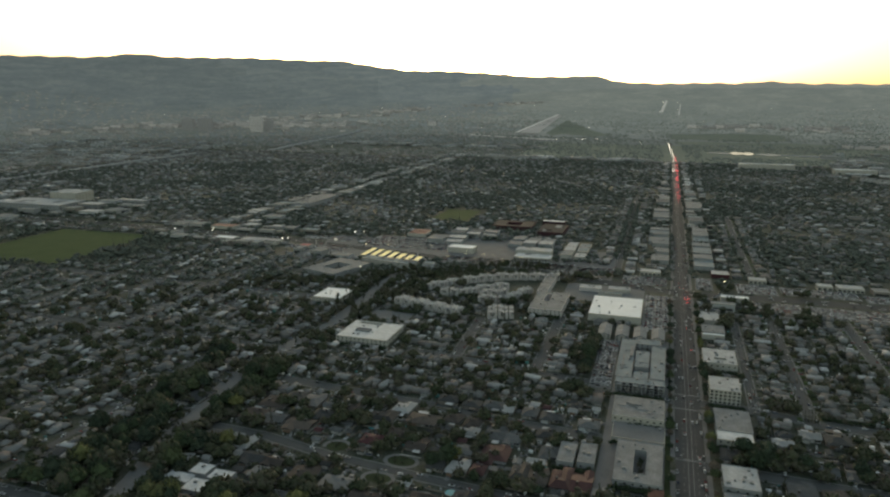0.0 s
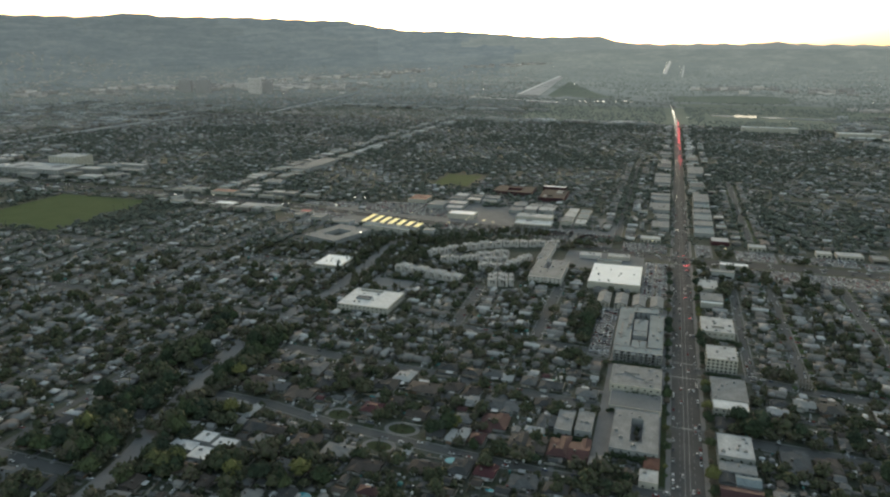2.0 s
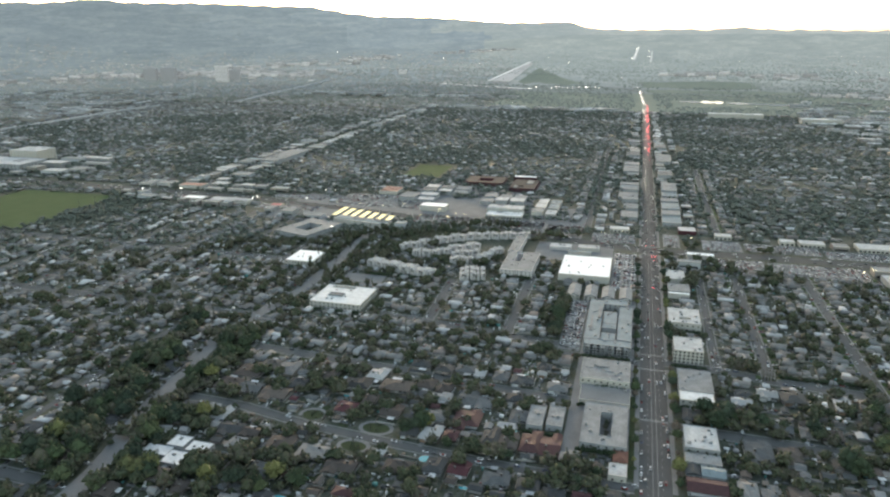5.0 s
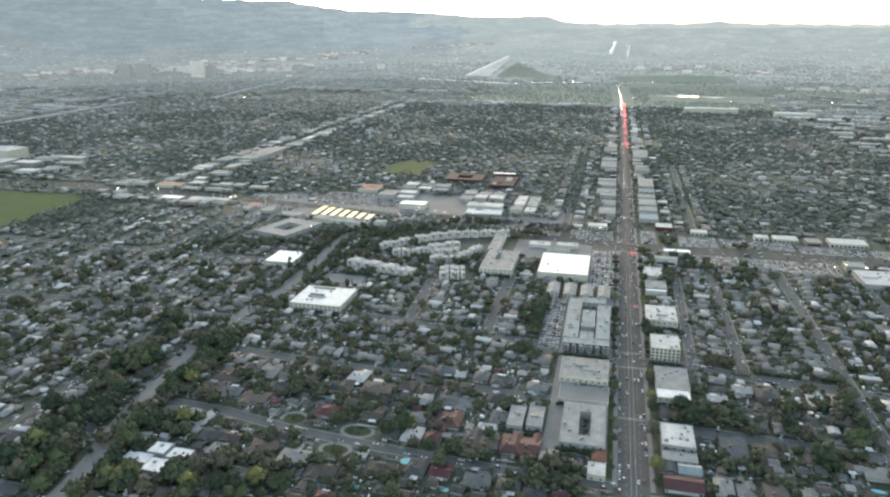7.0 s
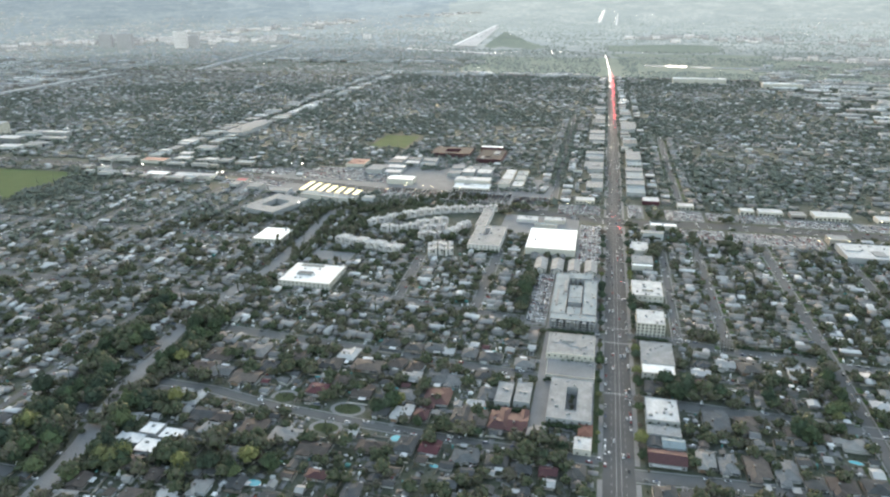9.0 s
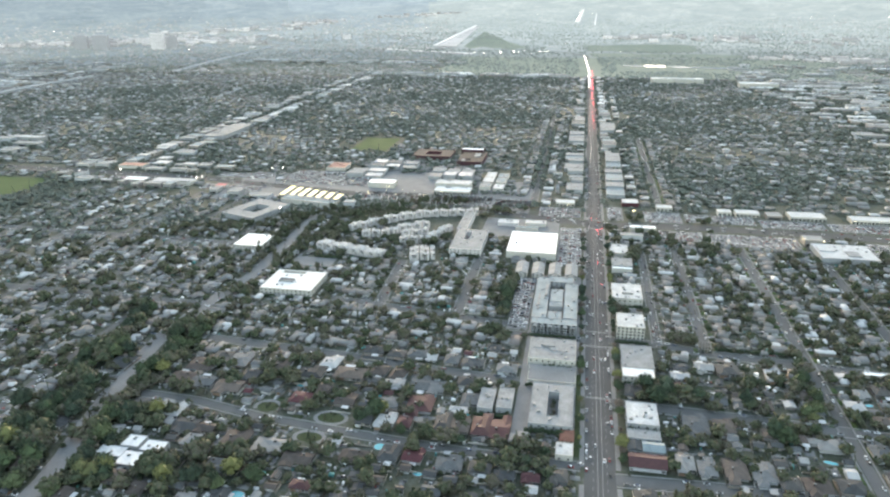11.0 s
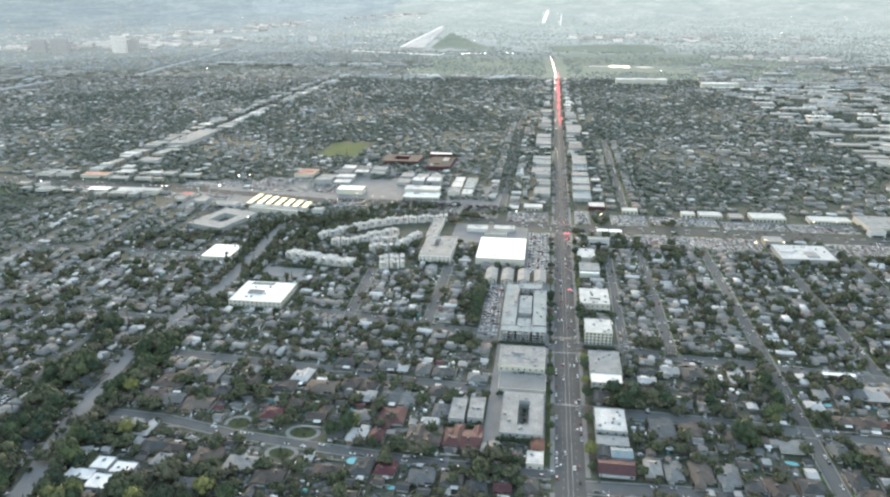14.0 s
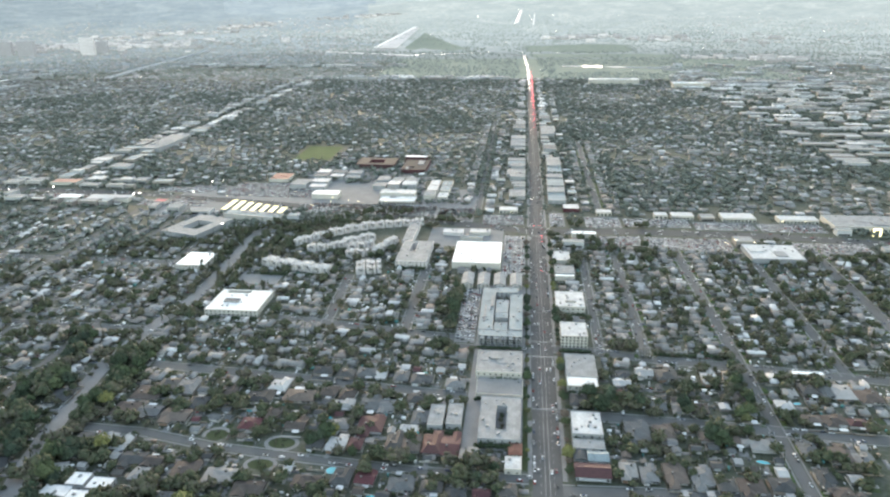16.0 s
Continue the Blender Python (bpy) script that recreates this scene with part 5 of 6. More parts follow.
for x, y, a in DRIVES:
    if math.hypot(x, y) < 1000 and rnd.random() < 0.6:
        rowl.append((x + rnd.uniform(-7, 7) * math.cos(a), y + rnd.uniform(-7, 7) * math.sin(a), 0.04 + rnd.uniform(0, 0.03), a, rnd.uniform(1.2, 2.2), rnd.uniform(0.7, 0.9), 1, 0))
stamp("lawns", [slab], rowl, [M_LAWN], "small front lawns along the streets", "lawns")

verge = []
for pts, w in STREETS:
    if 90 < pts[0][0] < 480 and abs(pts[0][0] - pts[-1][0]) < 20:
        for x, y, tx, ty in along(pts, 17.5):
            for sd in (-1, 1):
                if rnd.random() < 0.75:
                    verge.append((x - ty * sd * (w / 2 + 5), y + tx * sd * (w / 2 + 5), 0.06 + rnd.uniform(0, 0.04), 0, 1.15, rnd.uniform(0.9, 1.2), 1, 0))
stamp("verge_lawns", [slab], verge, [M_FIELD], "bright green front lawns between pale driveways", "lawns")

fence = template(box_bm(-0.5, 0.5, -0.06, 0.06, 0, 1.8))
rowf = []
for x, y, a, w, d, *_ in FIXED + plots[:NEAR + 200]:
    c, q = math.cos(a), math.sin(a)
    off = w / 2 + 1.2
    rowf.append((x + c * off - q * 2, y + q * off + c * 2, 0, a + math.pi / 2, d + 8, 1, rnd.uniform(0.8, 1.1), 0))
    if rnd.random() < 0.6:
        rowf.append((x - q * (d / 2 + 9), y + c * (d / 2 + 9), 0, a, w + 2, 1, 1, 0))
stamp("garden_fences", [fence], rowf, [M_FENCE], "weathered board fences between the gardens", "fences")


def pool(x, y, w, d, turn):
    root = tagged(new("swimming_pool"), "small turquoise garden swimming pool with a pale edge", "pool", "garden pools")
    root.matrix_basis = pose(x, y, 0, 0, 0, turn)
    bm = bmesh.new()
    bmesh.ops.create_cone(bm, cap_ends=True, segments=20, radius1=1, radius2=1, depth=0.24, matrix=Matrix.Translation((0, 0, 0.12)))
    bmesh.ops.scale(bm, vec=(w / 2, d / 2, 1), verts=bm.verts)
    part("edge", bm, M_PAVE, root)
    bm = bmesh.new()
    bmesh.ops.create_cone(bm, cap_ends=True, segments=20, radius1=1, radius2=1, depth=0.28, matrix=Matrix.Translation((0, 0, 0.14)))
    bmesh.ops.scale(bm, vec=(w / 2 - 0.6, d / 2 - 0.6, 1), verts=bm.verts)
    part("water", bm, M_POOL, root)
    take(x - w / 2, x + w / 2, y - d / 2, y + d / 2)


for x, y, w, d in ((-141, 503, 9, 6), (-109, 479, 11, 6), (-187, 494, 8, 5), (-166, 426, 10, 9), (-249, 356, 12, 8), (167, 467, 11, 5), (222, 553, 8, 5), (-312, 405, 9, 7), (-340, 503, 8, 5), (-307, 500, 7, 5), (-258, 499, 10, 5), (-130, 400, 8, 5)):
    pool(x, y, w, d, (x * 7) % 40 - 20)


def loop_drive(x, y, a, b, open_end):
    """A curved pale driveway round a planted bed."""
    n, w = 28, 1.7
    V, F = [], []
    for i in range(n + 1):
        t = open_end / 2 + (2 * math.pi - open_end) * i / n - math.pi / 2
        for q in (-w, w):
            V.append((x + (a + q) * math.cos(t), y + (b + q) * math.sin(t), 0.16))
    for i in range(n):
        F.append((2 * i, 2 * i + 1, 2 * i + 3, 2 * i + 2))
    tagged(link("loop_driveway", mesh_of("loop_driveway", V, F, [M_PAVE])), "curved pale driveway round a planted bed", "driveway", kind="structure")
    take(x - a - 2, x + a + 2, y - b - 2, y + b + 2)
    V = [(x + (a - w - 0.2) * math.cos(i * 0.2618), y + (b - w - 0.2) * math.sin(i * 0.2618), 0.14) for i in range(24)]
    tagged(link("lawn_bed", mesh_of("lawn_bed", V, [list(range(24))], [M_LAWN])), "round lawn bed inside a driveway", "lawn", kind="structure")


loop_drive(-216, 456, 13, 9, 0.0)
loop_drive(-224, 428, 12, 8, 1.6)
loop_drive(-274, 462, 11, 9, 2.2)

CLUT = template(box_bm(-0.5, 0.5, -0.5, 0.5, 0, 1))
rows_p, rows_s = [], []
for _ in range(34000):
    d, az = 320 + 700 * rnd.random() ** 0.8, radians(rnd.uniform(-31, 55))
    x, y = CX - d * math.sin(az), d * math.cos(az)
    c = TAKEN[cells(x - 2, x + 2, y - 2, y + 2)]
    if c.size and not c.any():
        if rnd.random() < 0.4:
            rows_p.append((x, y, 0.04, rnd.uniform(-0.1, 0.1), rnd.uniform(3, 9), rnd.uniform(3, 8), rnd.uniform(0.02, 0.09), 0))
        else:
            rows_s.append((x, y, 0, rnd.uniform(-0.1, 0.1), 0.8 + 3.2 * rnd.random() ** 1.5, 0.8 + 3.2 * rnd.random() ** 1.5, rnd.uniform(0.7, 2.5), 0))
            take(x - 1.5, x + 1.5, y - 1.5, y + 1.5, 4)
M_SHED = material("sheds_and_awnings", [g(0.25), g(0.12), g(0.45), (0.18, 0.14, 0.11), g(0.2), (0.07, 0.2, 0.19), g(0.3, 0.03), g(0.1), g(0.7), g(0.55)], 0.3, 2, 0.8, vary="island", spread=0.15)
stamp("patios", [CLUT], rows_p, [M_PAVE], "pale patio slabs behind the houses", "patios", kind="structure")
stamp("garden_sheds", [CLUT], rows_s, [M_SHED], "small sheds and awnings in the back gardens", "sheds")

# ---- trees ----
def leaf_clumps(n, seed, kind="round", size=1.0):
    """Crown in a box about 1 wide and 1 high, of many small uneven clumps."""
    r = random.Random(seed)
    oct_v = [(1, 0, 0), (-1, 0, 0), (0, 1, 0), (0, -1, 0), (0, 0, 1), (0, 0, -1)]
    oct_f = [(0, 2, 4), (2, 1, 4), (1, 3, 4), (3, 0, 4), (2, 0, 5), (1, 2, 5), (3, 1, 5), (0, 3, 5)]
    lobes = [(0.24 * math.cos(k * 1.26 + seed), 0.24 * math.sin(k * 1.26 + seed), r.uniform(0.38, 0.6), r.uniform(0.2, 0.29)) for k in range(5)] + [(r.uniform(-0.06, 0.06), r.uniform(-0.06, 0.06), r.uniform(0.58, 0.68), 0.32)]
    V, F = [], []
    if kind != "spire":
        for lx, ly, lz, lr in (lobes if n > 20 else lobes[3:]):
            o = len(V)
            V += [(lx + p[0] * lr * 1.0, ly + p[1] * lr * 1.0, lz - 0.05 + p[2] * lr * 0.85) for p in oct_v]
            F += [[a + o for a in f] for f in oct_f]
    for i in range(n):
        if kind == "spire":
            z = r.random() ** 0.8
            rad = 0.5 * (1 - z) ** 0.7 * (0.3 if z < 0.05 else 1)
            a = r.uniform(0, 6.28)
            c = Vector((rad * 0.8 * math.cos(a), rad * 0.8 * math.sin(a), 0.04 + z * 0.94))
        else:
            lx, ly, lz, lr = lobes[i % 6]
            v = Vector((r.gauss(0, 1), r.gauss(0, 1), r.gauss(0, 1))).normalized() * lr * r.uniform(0.8, 1.06)
            c = Vector((lx, ly, lz)) + Vector((v.x, v.y, v.z * 0.85))
        s = size * r.uniform(0.6, 1.25)
        rot = Euler((r.uniform(0, 6), r.uniform(0, 6), r.uniform(0, 6))).to_matrix()
        o = len(V)
        sx, sy, sz = s * r.uniform(0.6, 1.2), s * r.uniform(0.6, 1.2), s * r.uniform(0.35, 0.8)
        for p in oct_v:
            q = rot @ Vector((p[0] * sx, p[1] * sy, p[2] * sz))
            V.append(tuple(c + q * r.uniform(0.8, 1.2)))
        F += [[a + o for a in f] for f in oct_f]
    return V, F, [0] * len(F)


def trunk_bm(h, r0, limbs, seed):
    bm = bmesh.new()
    bmesh.ops.create_cone(bm, cap_ends=True, segments=7, radius1=r0, radius2=r0 * 0.55, depth=h, matrix=Matrix.Translation((0, 0, h / 2)))
    r = random.Random(seed)
    for i in range(limbs):
        a = i * 6.28 / max(1, limbs) + r.uniform(-0.4, 0.4)
        tilt = r.uniform(0.5, 0.9)
        m = Matrix.Translation((0, 0, h * r.uniform(0.75, 0.95))) @ Euler((0, tilt, a)).to_matrix().to_4x4() @ Matrix.Translation((0, 0, h * 0.3))
        bmesh.ops.create_cone(bm, cap_ends=True, segments=5, radius1=r0 * 0.45, radius2=r0 * 0.15, depth=h * 0.6, matrix=m)
    return bm


rnd = random.Random(33)
TREES = []
for _ in range(90000):
    d = 290 + 2500 * rnd.random() ** 0.72
    az = radians(rnd.uniform(-31, 55))
    x, y = CX - d * math.sin(az), d * math.cos(az)
    c = TAKEN[cells(x - 0.5, x + 0.5, y - 0.5, y + 0.5)]
    # trees gather in clumps, with open stretches between
    clump = math.sin(x * 0.063 + 1.7 * math.sin(y * 0.041)) + math.sin(y * 0.052 + 1.3 * math.sin(x * 0.033)) + 0.8 * math.sin(x * 0.017 - y * 0.013)
    if d > 1000:
        clump = 1.3 * (math.sin(x * 0.012 + 1.5 * math.sin(y * 0.009)) + math.sin(y * 0.015 + 1.2 * math.sin(x * 0.007))) + 0.7 * math.sin(x * 0.05 + y * 0.03)
    if clump < rnd.uniform(-2.6, 1.2) or rnd.random() < (0.3 if d < 1000 else 0.12):
        continue
    if c.size and not (c == 1).any() and (not (c == 2).any() or rnd.random() < (0.2 if d < 1000 else 0.7 if clump > 0.9 else 0.33)):
        TREES.append((x, y, d))
        take(x - 1.2, x + 1.2, y - 1.2, y + 1.2, 3)
# rows of dark trees: along the tree-lined street, by the pink flats, round the park
for pts, off, step in (([(-390, 260), (-397, 346), (-386, 395), (-419, 483), (-422, 526), (-410, 699), (-411, 821), (-425, 1000)], 12, 12), ([(-380, 860), (-345, 935), (-300, 990), (-210, 1035), (-120, 1040)], 2, 6), ([(-1220, 850), (-980, 850), (-980, 1110)], 3, 9)):
    for x, y, tx, ty in along(pts, step):
        for s in (-1, 1):
            TREES.append((x - ty * s * (off + rnd.uniform(-2, 9)), y + tx * s * (off + rnd.uniform(-2, 9)), math.hypot(x - CX, y) * 0.9))
for x, y, tx, ty in along([(-15.5, 440), (-15.5, 940)], 11):
    if rnd.random() < 0.6:
        TREES.append((x, y, 300))
for x, y, tx, ty in along([(16.5, 440), (16.5, 940)], 10):
    if rnd.random() < 0.6:
        TREES.append((x, y, 300))
for sx in (-14.5, 15):
    for x, y, tx, ty in along([(sx, 1090), (sx, 2700)], 13):
        if rnd.random() < 0.65:
            TREES.append((x + rnd.uniform(-1, 1), y, 1150 + y * 0.1))
for sx in (-104, -90):
    for x, y, tx, ty in along([(sx, 1180), (sx, 1750)], 7):
        TREES.append((x + rnd.uniform(-2, 2), y, 1200))


def on_road(x, y):
    c = TAKEN[cells(x - 1.5, x + 1.5, y - 1.5, y + 1.5)]
    return bool(c.size and (c == 1).any())


def belt(pts, half, step, low=1.2, high=2.0):
    for x, y, tx, ty in along(pts, step):
        o = rnd.uniform(-half, half)
        if on_road(x - ty * o, y + tx * o):
            continue
        TREES.append((x - ty * o, y + tx * o, 320 + rnd.random(), low, high))


def hedge(x0, x1, y, h=6.0):
    """A dense row of clipped evergreens before a block."""
    x = x0
    while x < x1:
        HEDGES.append((x + rnd.uniform(-0.6, 0.6), y + rnd.uniform(-0.8, 0.8), -0.3, rnd.uniform(0, 6), rnd.uniform(3.4, 5.2), rnd.uniform(3.4, 5.2), h * rnd.uniform(0.8, 1.2), rnd.randrange(5)))
        x += 2.3


HEDGES = []
for q in ((-57, -22, 464.5, 6.5), (-62, -38, 533.5, 4), (-50, -22, 566, 6), (-66, -21, 629, 4), (23, 46, 477, 7.5), (30, 46, 463, 6), (21, 30, 450, 4), (22, 48, 550, 5), (18, 48, 628, 5), (18, 50, 711, 5), (-385, -316, 672, 4), (-480, -445, 800, 4), (112, 188, 629, 4.5), (-384, -326, 361, 4), (-100, -72, 481, 4), (-188, -148, 832, 6), (-360, -270, 800, 5)):
    hedge(*q)
belt([(-440, 380), (-432, 440), (-440, 480)], 26, 3.0)
belt([(-438, 520), (-432, 600), (-442, 640)], 12, 3.5)
belt([(-400, 455), (-396, 540), (-398, 600)], 9, 3.2)
belt([(-470, 460), (-472, 550), (-488, 625)], 10, 5)
belt([(30, 532), (62, 536), (92, 540)], 11, 2.6)
belt([(-190, 455), (-178, 474)], 9, 3)
belt([(-300, 395), (-255, 390)], 12, 4)
belt([(166, 492), (174, 536), (180, 606)], 6, 7)
belt([(125, 535), (145, 470)], 9, 9)
belt([(-480, 330), (-450, 345), (-425, 395)], 22, 1.6)
belt([(-375, 330), (-372, 360), (-378, 400)], 9, 2.2)
belt([(-455, 395), (-470, 440)], 14, 2.4)
belt([(-330, 372), (-290, 362), (-240, 372)], 10, 3)
belt([(-452, 405), (-425, 365), (-410, 330)], 20, 1.8)
belt([(-360, 345), (-345, 372)], 10, 2.4)
belt([(-440, 428), (-427, 445), (-452, 470)], 12, 1.6)
belt([(-393, 425), (-356, 431)], 9, 1.7)
belt([(-385, 388), (-400, 420), (-396, 440)], 7, 2.0)
belt([(-404, 490), (-396, 508), (-407, 547), (-420, 590), (-437, 626)], 7, 2.2, 1.4, 2.2)
belt([(-455, 500), (-462, 540)], 7, 3)
belt([(-190, 445), (-150, 443), (-100, 439), (-40, 437)], 2, 6, 0.7, 1.2)
belt([(-185, 433), (-110, 425), (-40, 424)], 2, 7, 0.7, 1.2)
belt([(-66, 640), (-17, 628)], 2, 5)
belt([(-17, 640), (-17, 772)], 2.5, 3.4)
belt([(-100, 640), (-98, 790)], 3, 5)
TREES.sort(key=lambda t: t[2])
tree_models = {}


def tree_model(leaf, k):
    spire = leaf == "spire"
    root = tagged(new("tree"), {"dark": "dense dark evergreen tree", "green": "leafy green garden tree", "olive": "olive-yellow leafed street tree", "brown": "nearly bare brown winter tree", "spire": "tall narrow dark cypress"}[leaf] + " with an uneven crown", "tree", "garden trees")
    v, f, i = leaf_clumps(190 if not spire else 120, 50 + k, "spire" if spire else "round", 0.058 if not spire else 0.055)
    w, h = (9.0, 9.5) if not spire else (3.2, 13)
    v = [(a * w, b * w, c * h) for a, b, c in v]
    part("trunk", trunk_bm(3.6 if not spire else 2.0, 0.28, 4 if not spire else 0, k), M_BARK, root)
    link("crown", mesh_of("crown", v, f, [M_LEAF["dark" if spire else leaf]], i), root)
    return root


for i, (x, y, d, *big) in enumerate(TREES[:300]):
    leaf = rnd.choice(["dark"] * 5 + ["green"] * 3 + ["olive"]) if big else rnd.choice(["dark"] * 4 + ["green"] * 4 + ["olive"] * 2 + ["brown"] * 4 + ["spire"])
    key = (leaf, rnd.randrange(3))
    s = rnd.uniform(*big) if big else 0.5 + 0.9 * rnd.random() ** 1.5
    m = Matrix.LocRotScale((x, y, 0), Euler((0, 0, rnd.uniform(0, 6.28))), None)
    if key in tree_models:
        ob = copy_thing(tree_models[key], m)
    else:
        ob = tree_models[key] = tree_model(*key)
        ob.matrix_basis = m
    ob.scale = (s, s, s * rnd.uniform(0.85, 1.2))
T_MID = [leaf_clumps(21, 80 + k, "round", 0.14) for k in range(5)] + [leaf_clumps(14, 90, "spire", 0.16)]
T_FAR = [leaf_clumps(1, 70 + k, "round", 0.3) for k in range(5)] + [leaf_clumps(5, 75, "spire", 0.3)]
T_WOOD = []
for k in range(5):
    v, f, i = leaf_clumps(1, 170 + k, "round", 0.3)
    T_WOOD.append((v[6:18], [[q - 6 for q in p] for p in f[8:24]], i[8:24]))
mid, far = [], []
for x, y, d, *big in TREES[300:]:
    px, py, pz, s = (float(v) for v in place(x, y))
    w = (4.5 + 10 * rnd.random() ** 1.7) * s * (1.4 if big else 1.0 if d < 1050 else 1.12)
    k = rnd.randrange(5) if rnd.random() < 0.93 else 5
    row = (px, py, pz - 0.3, rnd.uniform(0, 6.28), w if k < 5 else 3.5, w if k < 5 else 3.5, w * (rnd.uniform(0.75, 1.15) if d < 1050 else rnd.uniform(0.6, 0.9)) * (1.6 if k == 5 else 1), k)
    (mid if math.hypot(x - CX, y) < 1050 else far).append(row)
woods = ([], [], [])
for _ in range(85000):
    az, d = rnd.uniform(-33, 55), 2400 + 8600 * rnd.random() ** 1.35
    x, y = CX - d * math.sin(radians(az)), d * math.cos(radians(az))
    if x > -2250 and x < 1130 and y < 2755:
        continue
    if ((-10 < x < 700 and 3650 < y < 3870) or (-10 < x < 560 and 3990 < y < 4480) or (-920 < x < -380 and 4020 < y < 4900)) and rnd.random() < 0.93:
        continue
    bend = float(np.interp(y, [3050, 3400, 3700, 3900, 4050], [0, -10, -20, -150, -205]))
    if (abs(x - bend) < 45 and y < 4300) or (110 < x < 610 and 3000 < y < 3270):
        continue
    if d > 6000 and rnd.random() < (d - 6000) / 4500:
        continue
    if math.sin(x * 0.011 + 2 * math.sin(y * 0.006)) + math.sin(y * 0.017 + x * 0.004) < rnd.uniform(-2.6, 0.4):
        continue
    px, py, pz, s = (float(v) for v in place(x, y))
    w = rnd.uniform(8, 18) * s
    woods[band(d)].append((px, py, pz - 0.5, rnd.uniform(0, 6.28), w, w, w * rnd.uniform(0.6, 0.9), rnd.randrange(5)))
for x, y in [(96 + 2.6 * k, 620.5) for k in range(5)] + [(304 + 3.2 * k, 604) for k in range(5)]:
    mid.append((x, y, 0, k, 3.0, 3.0, 13, 5))
for pts, half, step in (([(-430, 955), (-405, 1000), (-364, 960), (-347, 1000), (-312, 1021), (-280, 1050), (-229, 1066), (-200, 1070)], 9, 4.2), ([(-440, 780), (-436, 860), (-432, 950)], 10, 6), ([(-396, 770), (-392, 860), (-380, 930)], 9, 6)):
    for x, y, tx, ty in along(pts, step):
        o, w = rnd.uniform(-half, half), rnd.uniform(6, 11)
        k = rnd.choice((0, 1, 2, 5, 5))
        mid.append((x - ty * o, y + tx * o, -0.3, rnd.uniform(0, 6), w if k < 5 else 6, w if k < 5 else 6, rnd.uniform(11, 19), k))
# planting in the courts of the apartment blocks
for x, y, w in ((-37.5, 487, 5), (-36.5, 494, 4), (-38, 501, 5), (-37, 508, 4.5), (-43, 677, 6), (-46, 680, 5), (-40, 679, 5), (-44, 738, 6), (-39, 742, 6), (-48, 744, 5), (-33, 757, 5)):
    mid.append((x, y, -0.2, x, w, w, w * 1.35, int(y) % 5))
T_SHRUB = [leaf_clumps(5, 120 + k, "round", 0.3) for k in range(3)]
shrubs = []
for _ in range(9000):
    d, az = rnd.uniform(330, 1000), radians(rnd.uniform(-31, 55))
    x, y = CX - d * math.sin(az), d * math.cos(az)
    c = TAKEN[cells(x - 0.5, x + 0.5, y - 0.5, y + 0.5)]
    if c.size and not ((c == 1) | (c == 2)).any():
        w = rnd.uniform(1.5, 3.6)
        shrubs.append((x, y, -0.2, rnd.uniform(0, 6), w, w, w * 0.8, rnd.randrange(3)))
for x, y in ((-216, 456), (-224, 428), (-274, 462)):
    for k in range(7):
        w = rnd.uniform(1.6, 3.2)
        shrubs.append((x + rnd.uniform(-7, 7), y + rnd.uniform(-4, 4), 0, k, w, w, w * 0.8, k % 3))
stamp("hedges", T_MID, HEDGES, [M_LEAF["dark"]], "dense dark evergreen hedges before the blocks", "hedges")
stamp("shrubs", T_SHRUB, shrubs, [M_LEAF_MID], "low shrubs and hedges in the gardens", "shrubs")
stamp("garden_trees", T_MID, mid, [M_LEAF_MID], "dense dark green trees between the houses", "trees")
# clumps of scrub and trees up the slopes
for _ in range(5200):
    az, dd = rnd.uniform(13, 55), 3800 + 950 * rnd.random() ** 1.3
    if math.sin(az * 1.3 + dd * 0.012) + math.sin(az * 0.61 - dd * 0.02) + 0.6 * math.sin(az * 3.1) < rnd.uniform(-1.5, 1.2):
        continue
    x, y = CX - dd * math.sin(radians(az)), dd * math.cos(radians(az))
    w = rnd.uniform(5, 15)
    woods[1].append((x, y, float(terrain(x, y)) - 1.5, rnd.uniform(0, 6.28), w, w, w * rnd.uniform(0.35, 0.6), rnd.randrange(5)))
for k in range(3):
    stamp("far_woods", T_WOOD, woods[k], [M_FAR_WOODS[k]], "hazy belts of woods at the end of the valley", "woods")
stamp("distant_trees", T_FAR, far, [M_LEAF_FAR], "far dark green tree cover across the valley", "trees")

# ---- cars ----
def car_bm(cabin):
    bm = bmesh.new()
    if not cabin:
        vs = add_box(bm, -0.9, 0.9, -2.25, 2.25, 0.35, 0.95, bevel=0.12)
    else:
        vs = add_box(bm, -0.8, 0.8, -1.35, 1.5, 0.93, 1.45)
        for v in vs[4:]:
            v.co.x *= 0.82
            v.co.y *= 0.7
    return bm


def car_model():
    root = tagged(new("car"), "parked passenger car on the asphalt", "car", "cars on the avenue and streets")
    part("body", car_bm(False), M_CAR, root)
    part("roof", box_bm(-0.64, 0.64, -0.85, 0.95, 1.45, 1.5), M_CAR, root)
    part("glazing", car_bm(True), M_GLASS, root)
    bm = bmesh.new()
    bmesh.ops.create_cone(bm, cap_ends=True, segments=10, radius1=0.33, radius2=0.33, depth=0.22, matrix=Matrix.Rotation(1.5708, 4, "Y"))
    me = bpy.data.meshes.new("wheel")
    bm.to_mesh(me)
    bm.free()
    me.materials.append(M_TYRE)
    for sx in (-0.8, 0.8):
        for sy in (-1.4, 1.4):
            link("wheel", me, root, pose(sx, sy, 0.33))
    return root


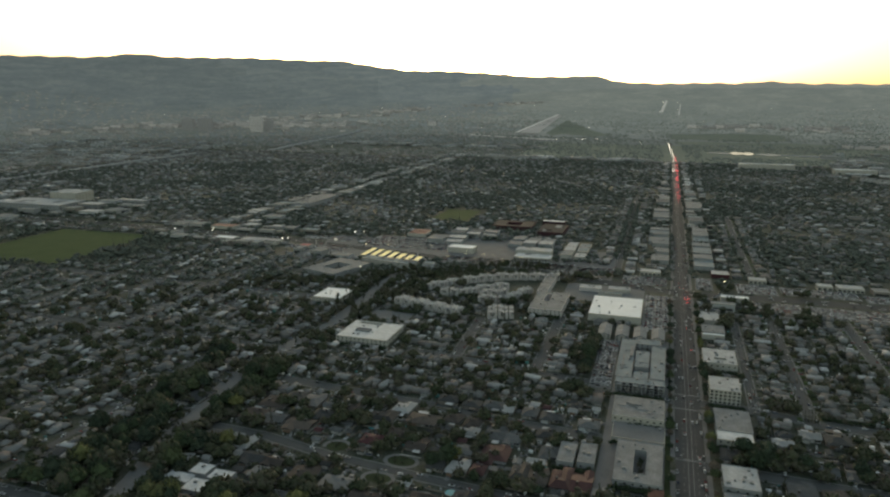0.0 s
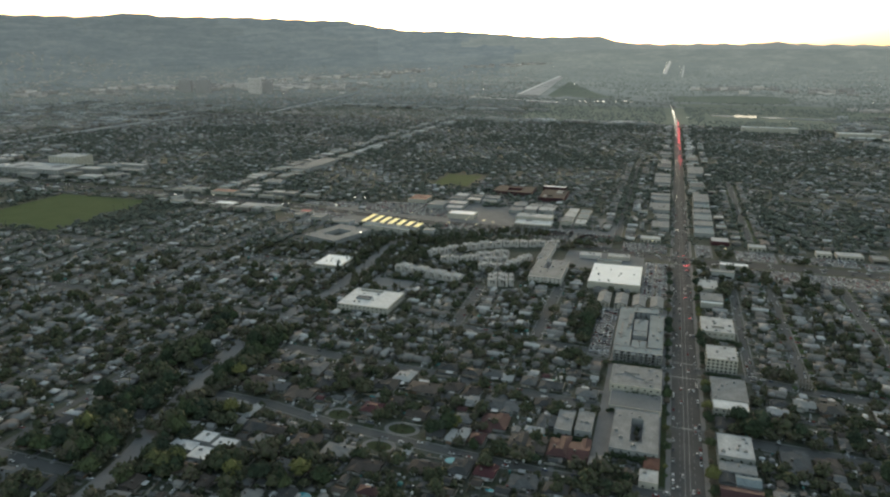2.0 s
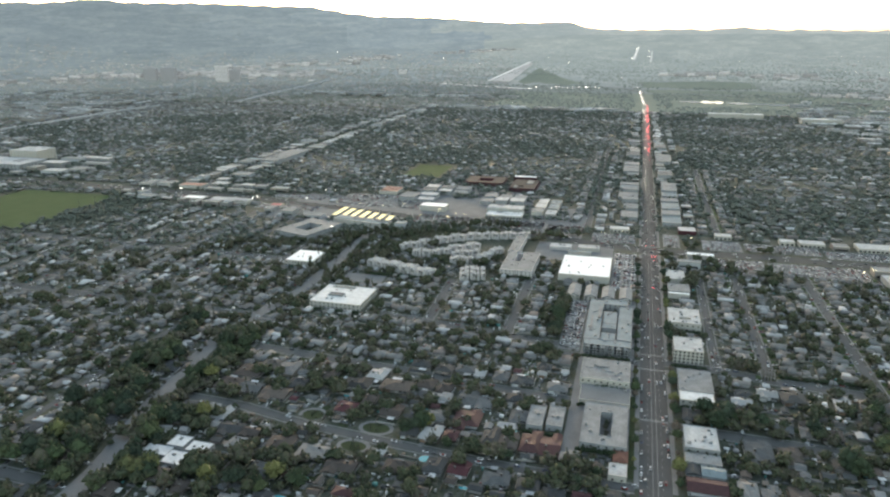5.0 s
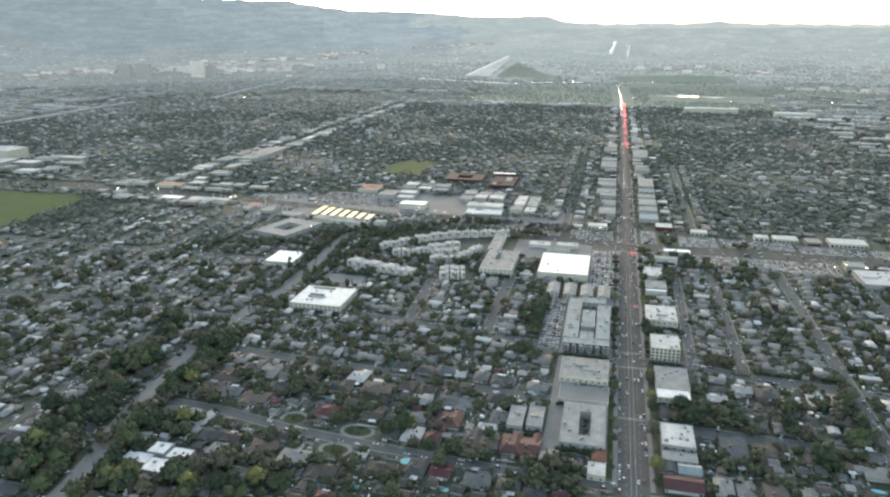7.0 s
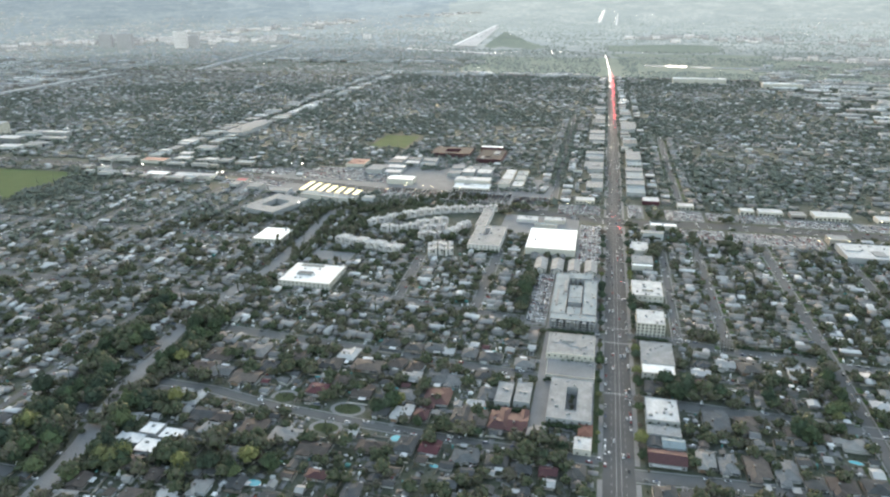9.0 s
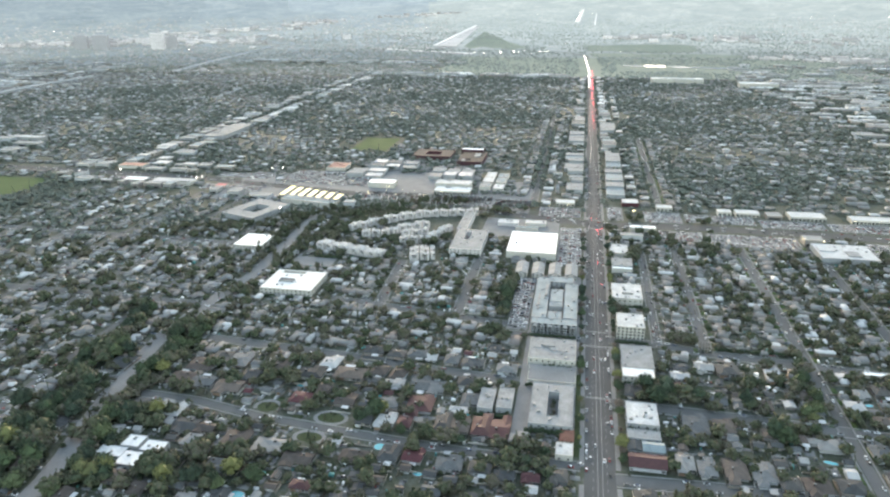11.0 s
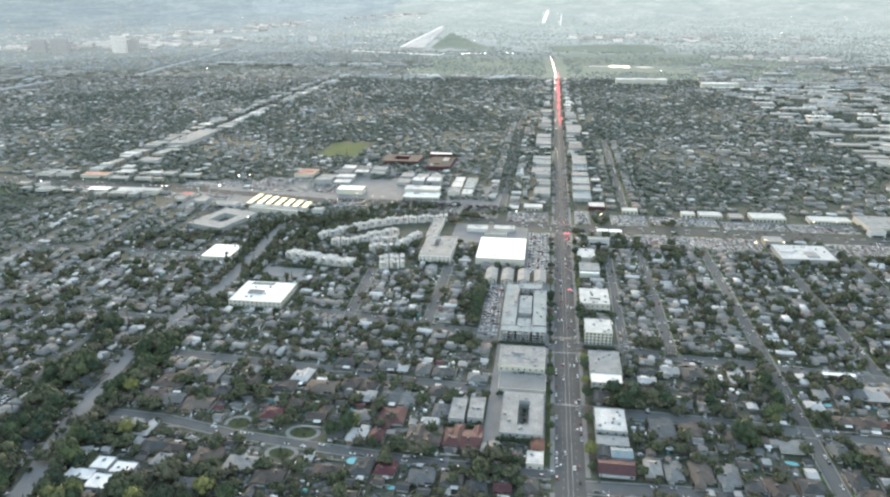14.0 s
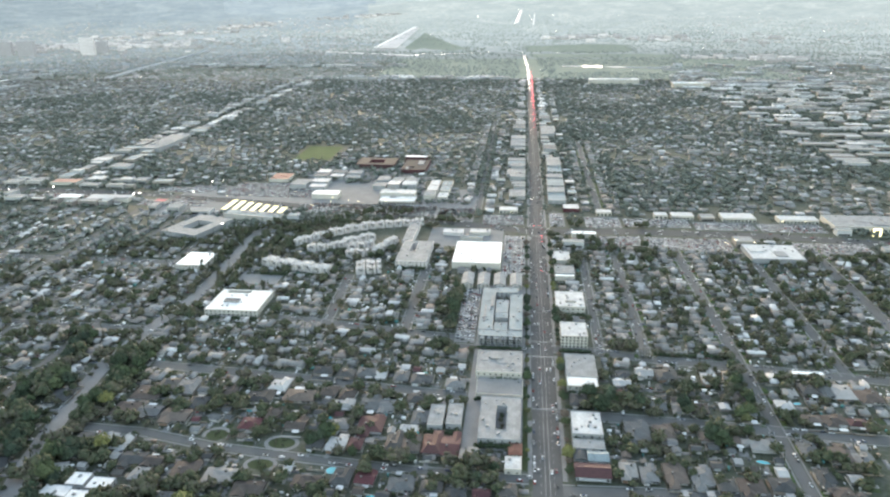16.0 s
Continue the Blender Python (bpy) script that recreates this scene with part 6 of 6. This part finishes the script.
rnd = random.Random(44)
CARS = []
for y in range(420, 1400, 1):
    for x in (-9.9, 9.9):
        if y % 7 == 0 and rnd.random() < 0.3:
            CARS.append((x, y + rnd.uniform(-0.6, 0.6), 0))
    for x in (-7, -3.4, 3.4, 7):
        if y % 8 == 0 and rnd.random() < 0.12:
            CARS.append((x, y + rnd.uniform(-1, 1), 0))
for y in range(645, 776, 3):
    for x in (-88.5, -83, -78, -73.5):
        if rnd.random() < 0.62:
            CARS.append((x, y, 1.57))
for y in range(830, 972, 3):
    for x in (-44, -39, -32, -27, -21):
        if rnd.random() < 0.6:
            CARS.append((x, y, 1.57))
for pts, w in STREETS:
    for x, y, tx, ty in along(pts, 7):
        for s in (-1, 1):
            if rnd.random() < 0.2:
                CARS.append((x - ty * s * (w / 2 - 1.2), y + tx * s * (w / 2 - 1.2), math.atan2(-tx, ty)))
for x, y, a in DRIVES:
    if rnd.random() < 0.75 and math.hypot(x, y) < 1000:
        CARS.append((x, y, a))
for x0, x1, y0, y1 in [(-380, -165, 1062, 1116), (-560, -400, 1150, 1236)] + [(a + 2, b - 2, c + 3, d - 3) for a, b, c, d in LOTS]:
    y = y0
    while y < y1:
        x = x0
        while x < x1:
            if rnd.random() < 0.75:
                CARS.append((x, y, 0))
            x += 2.9
        y += 8
for x, y, tx, ty in along(BLVD, 5):
    for o in (-9, -5, 5, 9):
        if rnd.random() < 0.16:
            CARS.append((x - ty * o, y + tx * o, math.atan2(-tx, ty)))
CARS = [c for c in CARS if in_view(c[0], c[1])]
CARS.sort(key=lambda c: math.hypot(c[0] - CX, c[1]))
first = None
for x, y, a in CARS[:150]:
    m = pose(x, y, 0.1, 0, 0, math.degrees(a))
    if first is None:
        first = car_model()
        first.matrix_basis = m
    else:
        copy_thing(first, m)
cb = template(car_bm(False), 0)
cg = template(car_bm(True), 1)
cr = template(box_bm(-0.64, 0.64, -0.85, 0.95, 1.45, 1.5), 0)
CAR_T = join_templates(cb, cg, cr)
stamp("more_cars", [CAR_T], [(x, y, 0.1, a, 1, 1, 1, 0) for x, y, a in CARS[150:]], [M_CAR_FAR, M_GLASS], "many cars on lots and streets", "cars")
# head and tail lights of the queue far down the avenue
lh, lt = [], []
for k in range(380):
    y = 2500 + 1230 * rnd.random() ** 0.8 if k < 220 else rnd.uniform(1050, 2600)
    bend = float(np.interp(y, [3050, 3400, 3700], [0, -10, -20]))
    if k < 190 or k % 4 == 0:
        px, py, pz, s = (float(v) for v in place(bend - rnd.choice((3.4, 7.0)), y))
        f = 0.75
        f = f if y > 2400 else 0.55
        lh.append((px, py, pz + 0.7, 0, f, 1, f * 1.4, 0))
    if 1750 < y < 3050 and (y > 2150 or k % 2):
        px, py, pz, s = (float(v) for v in place(rnd.choice((3.4, 7.0)), y))
        lt.append((px, py, pz + 0.8, 0, 1, 1, 1.2, 0))
for k in range(60):
    q = rnd.random()
    px, py, pz, s = (float(v) for v in place(-205 - 410 * q, 3940 - 115 * q + rnd.uniform(-6, 6)))
    lh.append((px, py, pz + 3, 0, 1.6, 1, 1.6, 0))
for x, y in ((3.4, 974), (7.0, 973), (3.4, 967), (7.2, 966), (10, 974), (3.6, 1022), (6.9, 952), (-3.5, 1021), (3.3, 840), (7.0, 771)):
    lt.append((x, y, 0.8, 0, 0.7, 1, 0.8, 0))
LT = template(box_bm(-0.8, 0.8, -0.15, 0.15, 0, 0.3))
stamp("headlights", [LT], lh, [M_HEAD], "white headlights of the oncoming queue", "headlights")
stamp("taillights", [LT], lt, [M_TAIL], "red tail lights of the queue on the avenue", "tail lights")
BLVD_LAMPS = [(-962, 1133), (-888, 1153), (-711, 1119), (-705, 1126), (-610, 1139), (-484, 971), (-605, 1211), (-585, 1214)]
# street lamps and headlights far across the valley
far_l = [(x, y, 9, 0, 0.8, 2, 3, 0) for x, y in BLVD_LAMPS]
for k in range(70):
    az, d = rnd.uniform(-26, 40), 2900 + 7000 * rnd.random() ** 1.5
    px, py, pz, sc = (float(v) for v in place(CX - d * math.sin(radians(az)), d * math.cos(radians(az))))
    far_l.append((px, py, pz + 5, 0, 1.0, 3, 2.2, 0))
for az0, az1, d0, d1, n in ((0.7, 0.4, 7200, 11800, 34), (-0.61, -0.5, 7200, 11000, 12), (-0.32, -0.3, 13000, 17000, 8)):
    for k in range(n):
        q = rnd.random()
        az, d = az0 + (az1 - az0) * q + rnd.uniform(-0.06, 0.06), d0 + (d1 - d0) * q
        px, py, pz, sc = (float(v) for v in place(CX - d * math.sin(radians(az)), d * math.cos(radians(az))))
        far_l.append((px, py, pz + 3, 0, 1.0, 2, 1.6, 0))
stamp("distant_lamps", [LT], far_l, [M_HEAD], "small warm lights far across the valley", "lamps")


def lot_lamp(x, y):
    """A tall lamp over a dealer's lot: foot, pole and a pair of warm heads."""
    root = tagged(new("lot_lamp"), "tall steel lamp post with two warm lit heads", "lamp post", "lamps over the dealer lots")
    root.matrix_basis = pose(x, y, 0.05)
    bm = bmesh.new()
    bmesh.ops.create_cone(bm, cap_ends=True, segments=8, radius1=0.4, radius2=0.3, depth=0.8, matrix=Matrix.Translation((0, 0, 0.4)))
    part("foot", bm, M_PAVE, root)
    bm = bmesh.new()
    bmesh.ops.create_cone(bm, cap_ends=True, segments=6, radius1=0.14, radius2=0.09, depth=8.0, matrix=Matrix.Translation((0, 0, 4.8)))
    part("pole", bm, M_METAL, root)
    for sx in (-1, 1):
        part("lamp_head", box_bm(sx * 0.9 - 0.5, sx * 0.9 + 0.5, -0.35, 0.35, 8.7, 9.0, bevel=0.08), M_LOTLAMP, root)


for x, y in [(-372 + 24 * k, 1078 + 26 * (k % 2)) for k in range(6)] + [(-540, 1120), (-500, 1128), (-455, 1124), (-425, 1150), (-350, 1122), (-318, 1108), (300, 948), (262, 944), (278, 958), (370, 1046), (405, 1050), (-70, 1050), (-40, 1062), (60, 1048)]:
    lot_lamp(x, y)
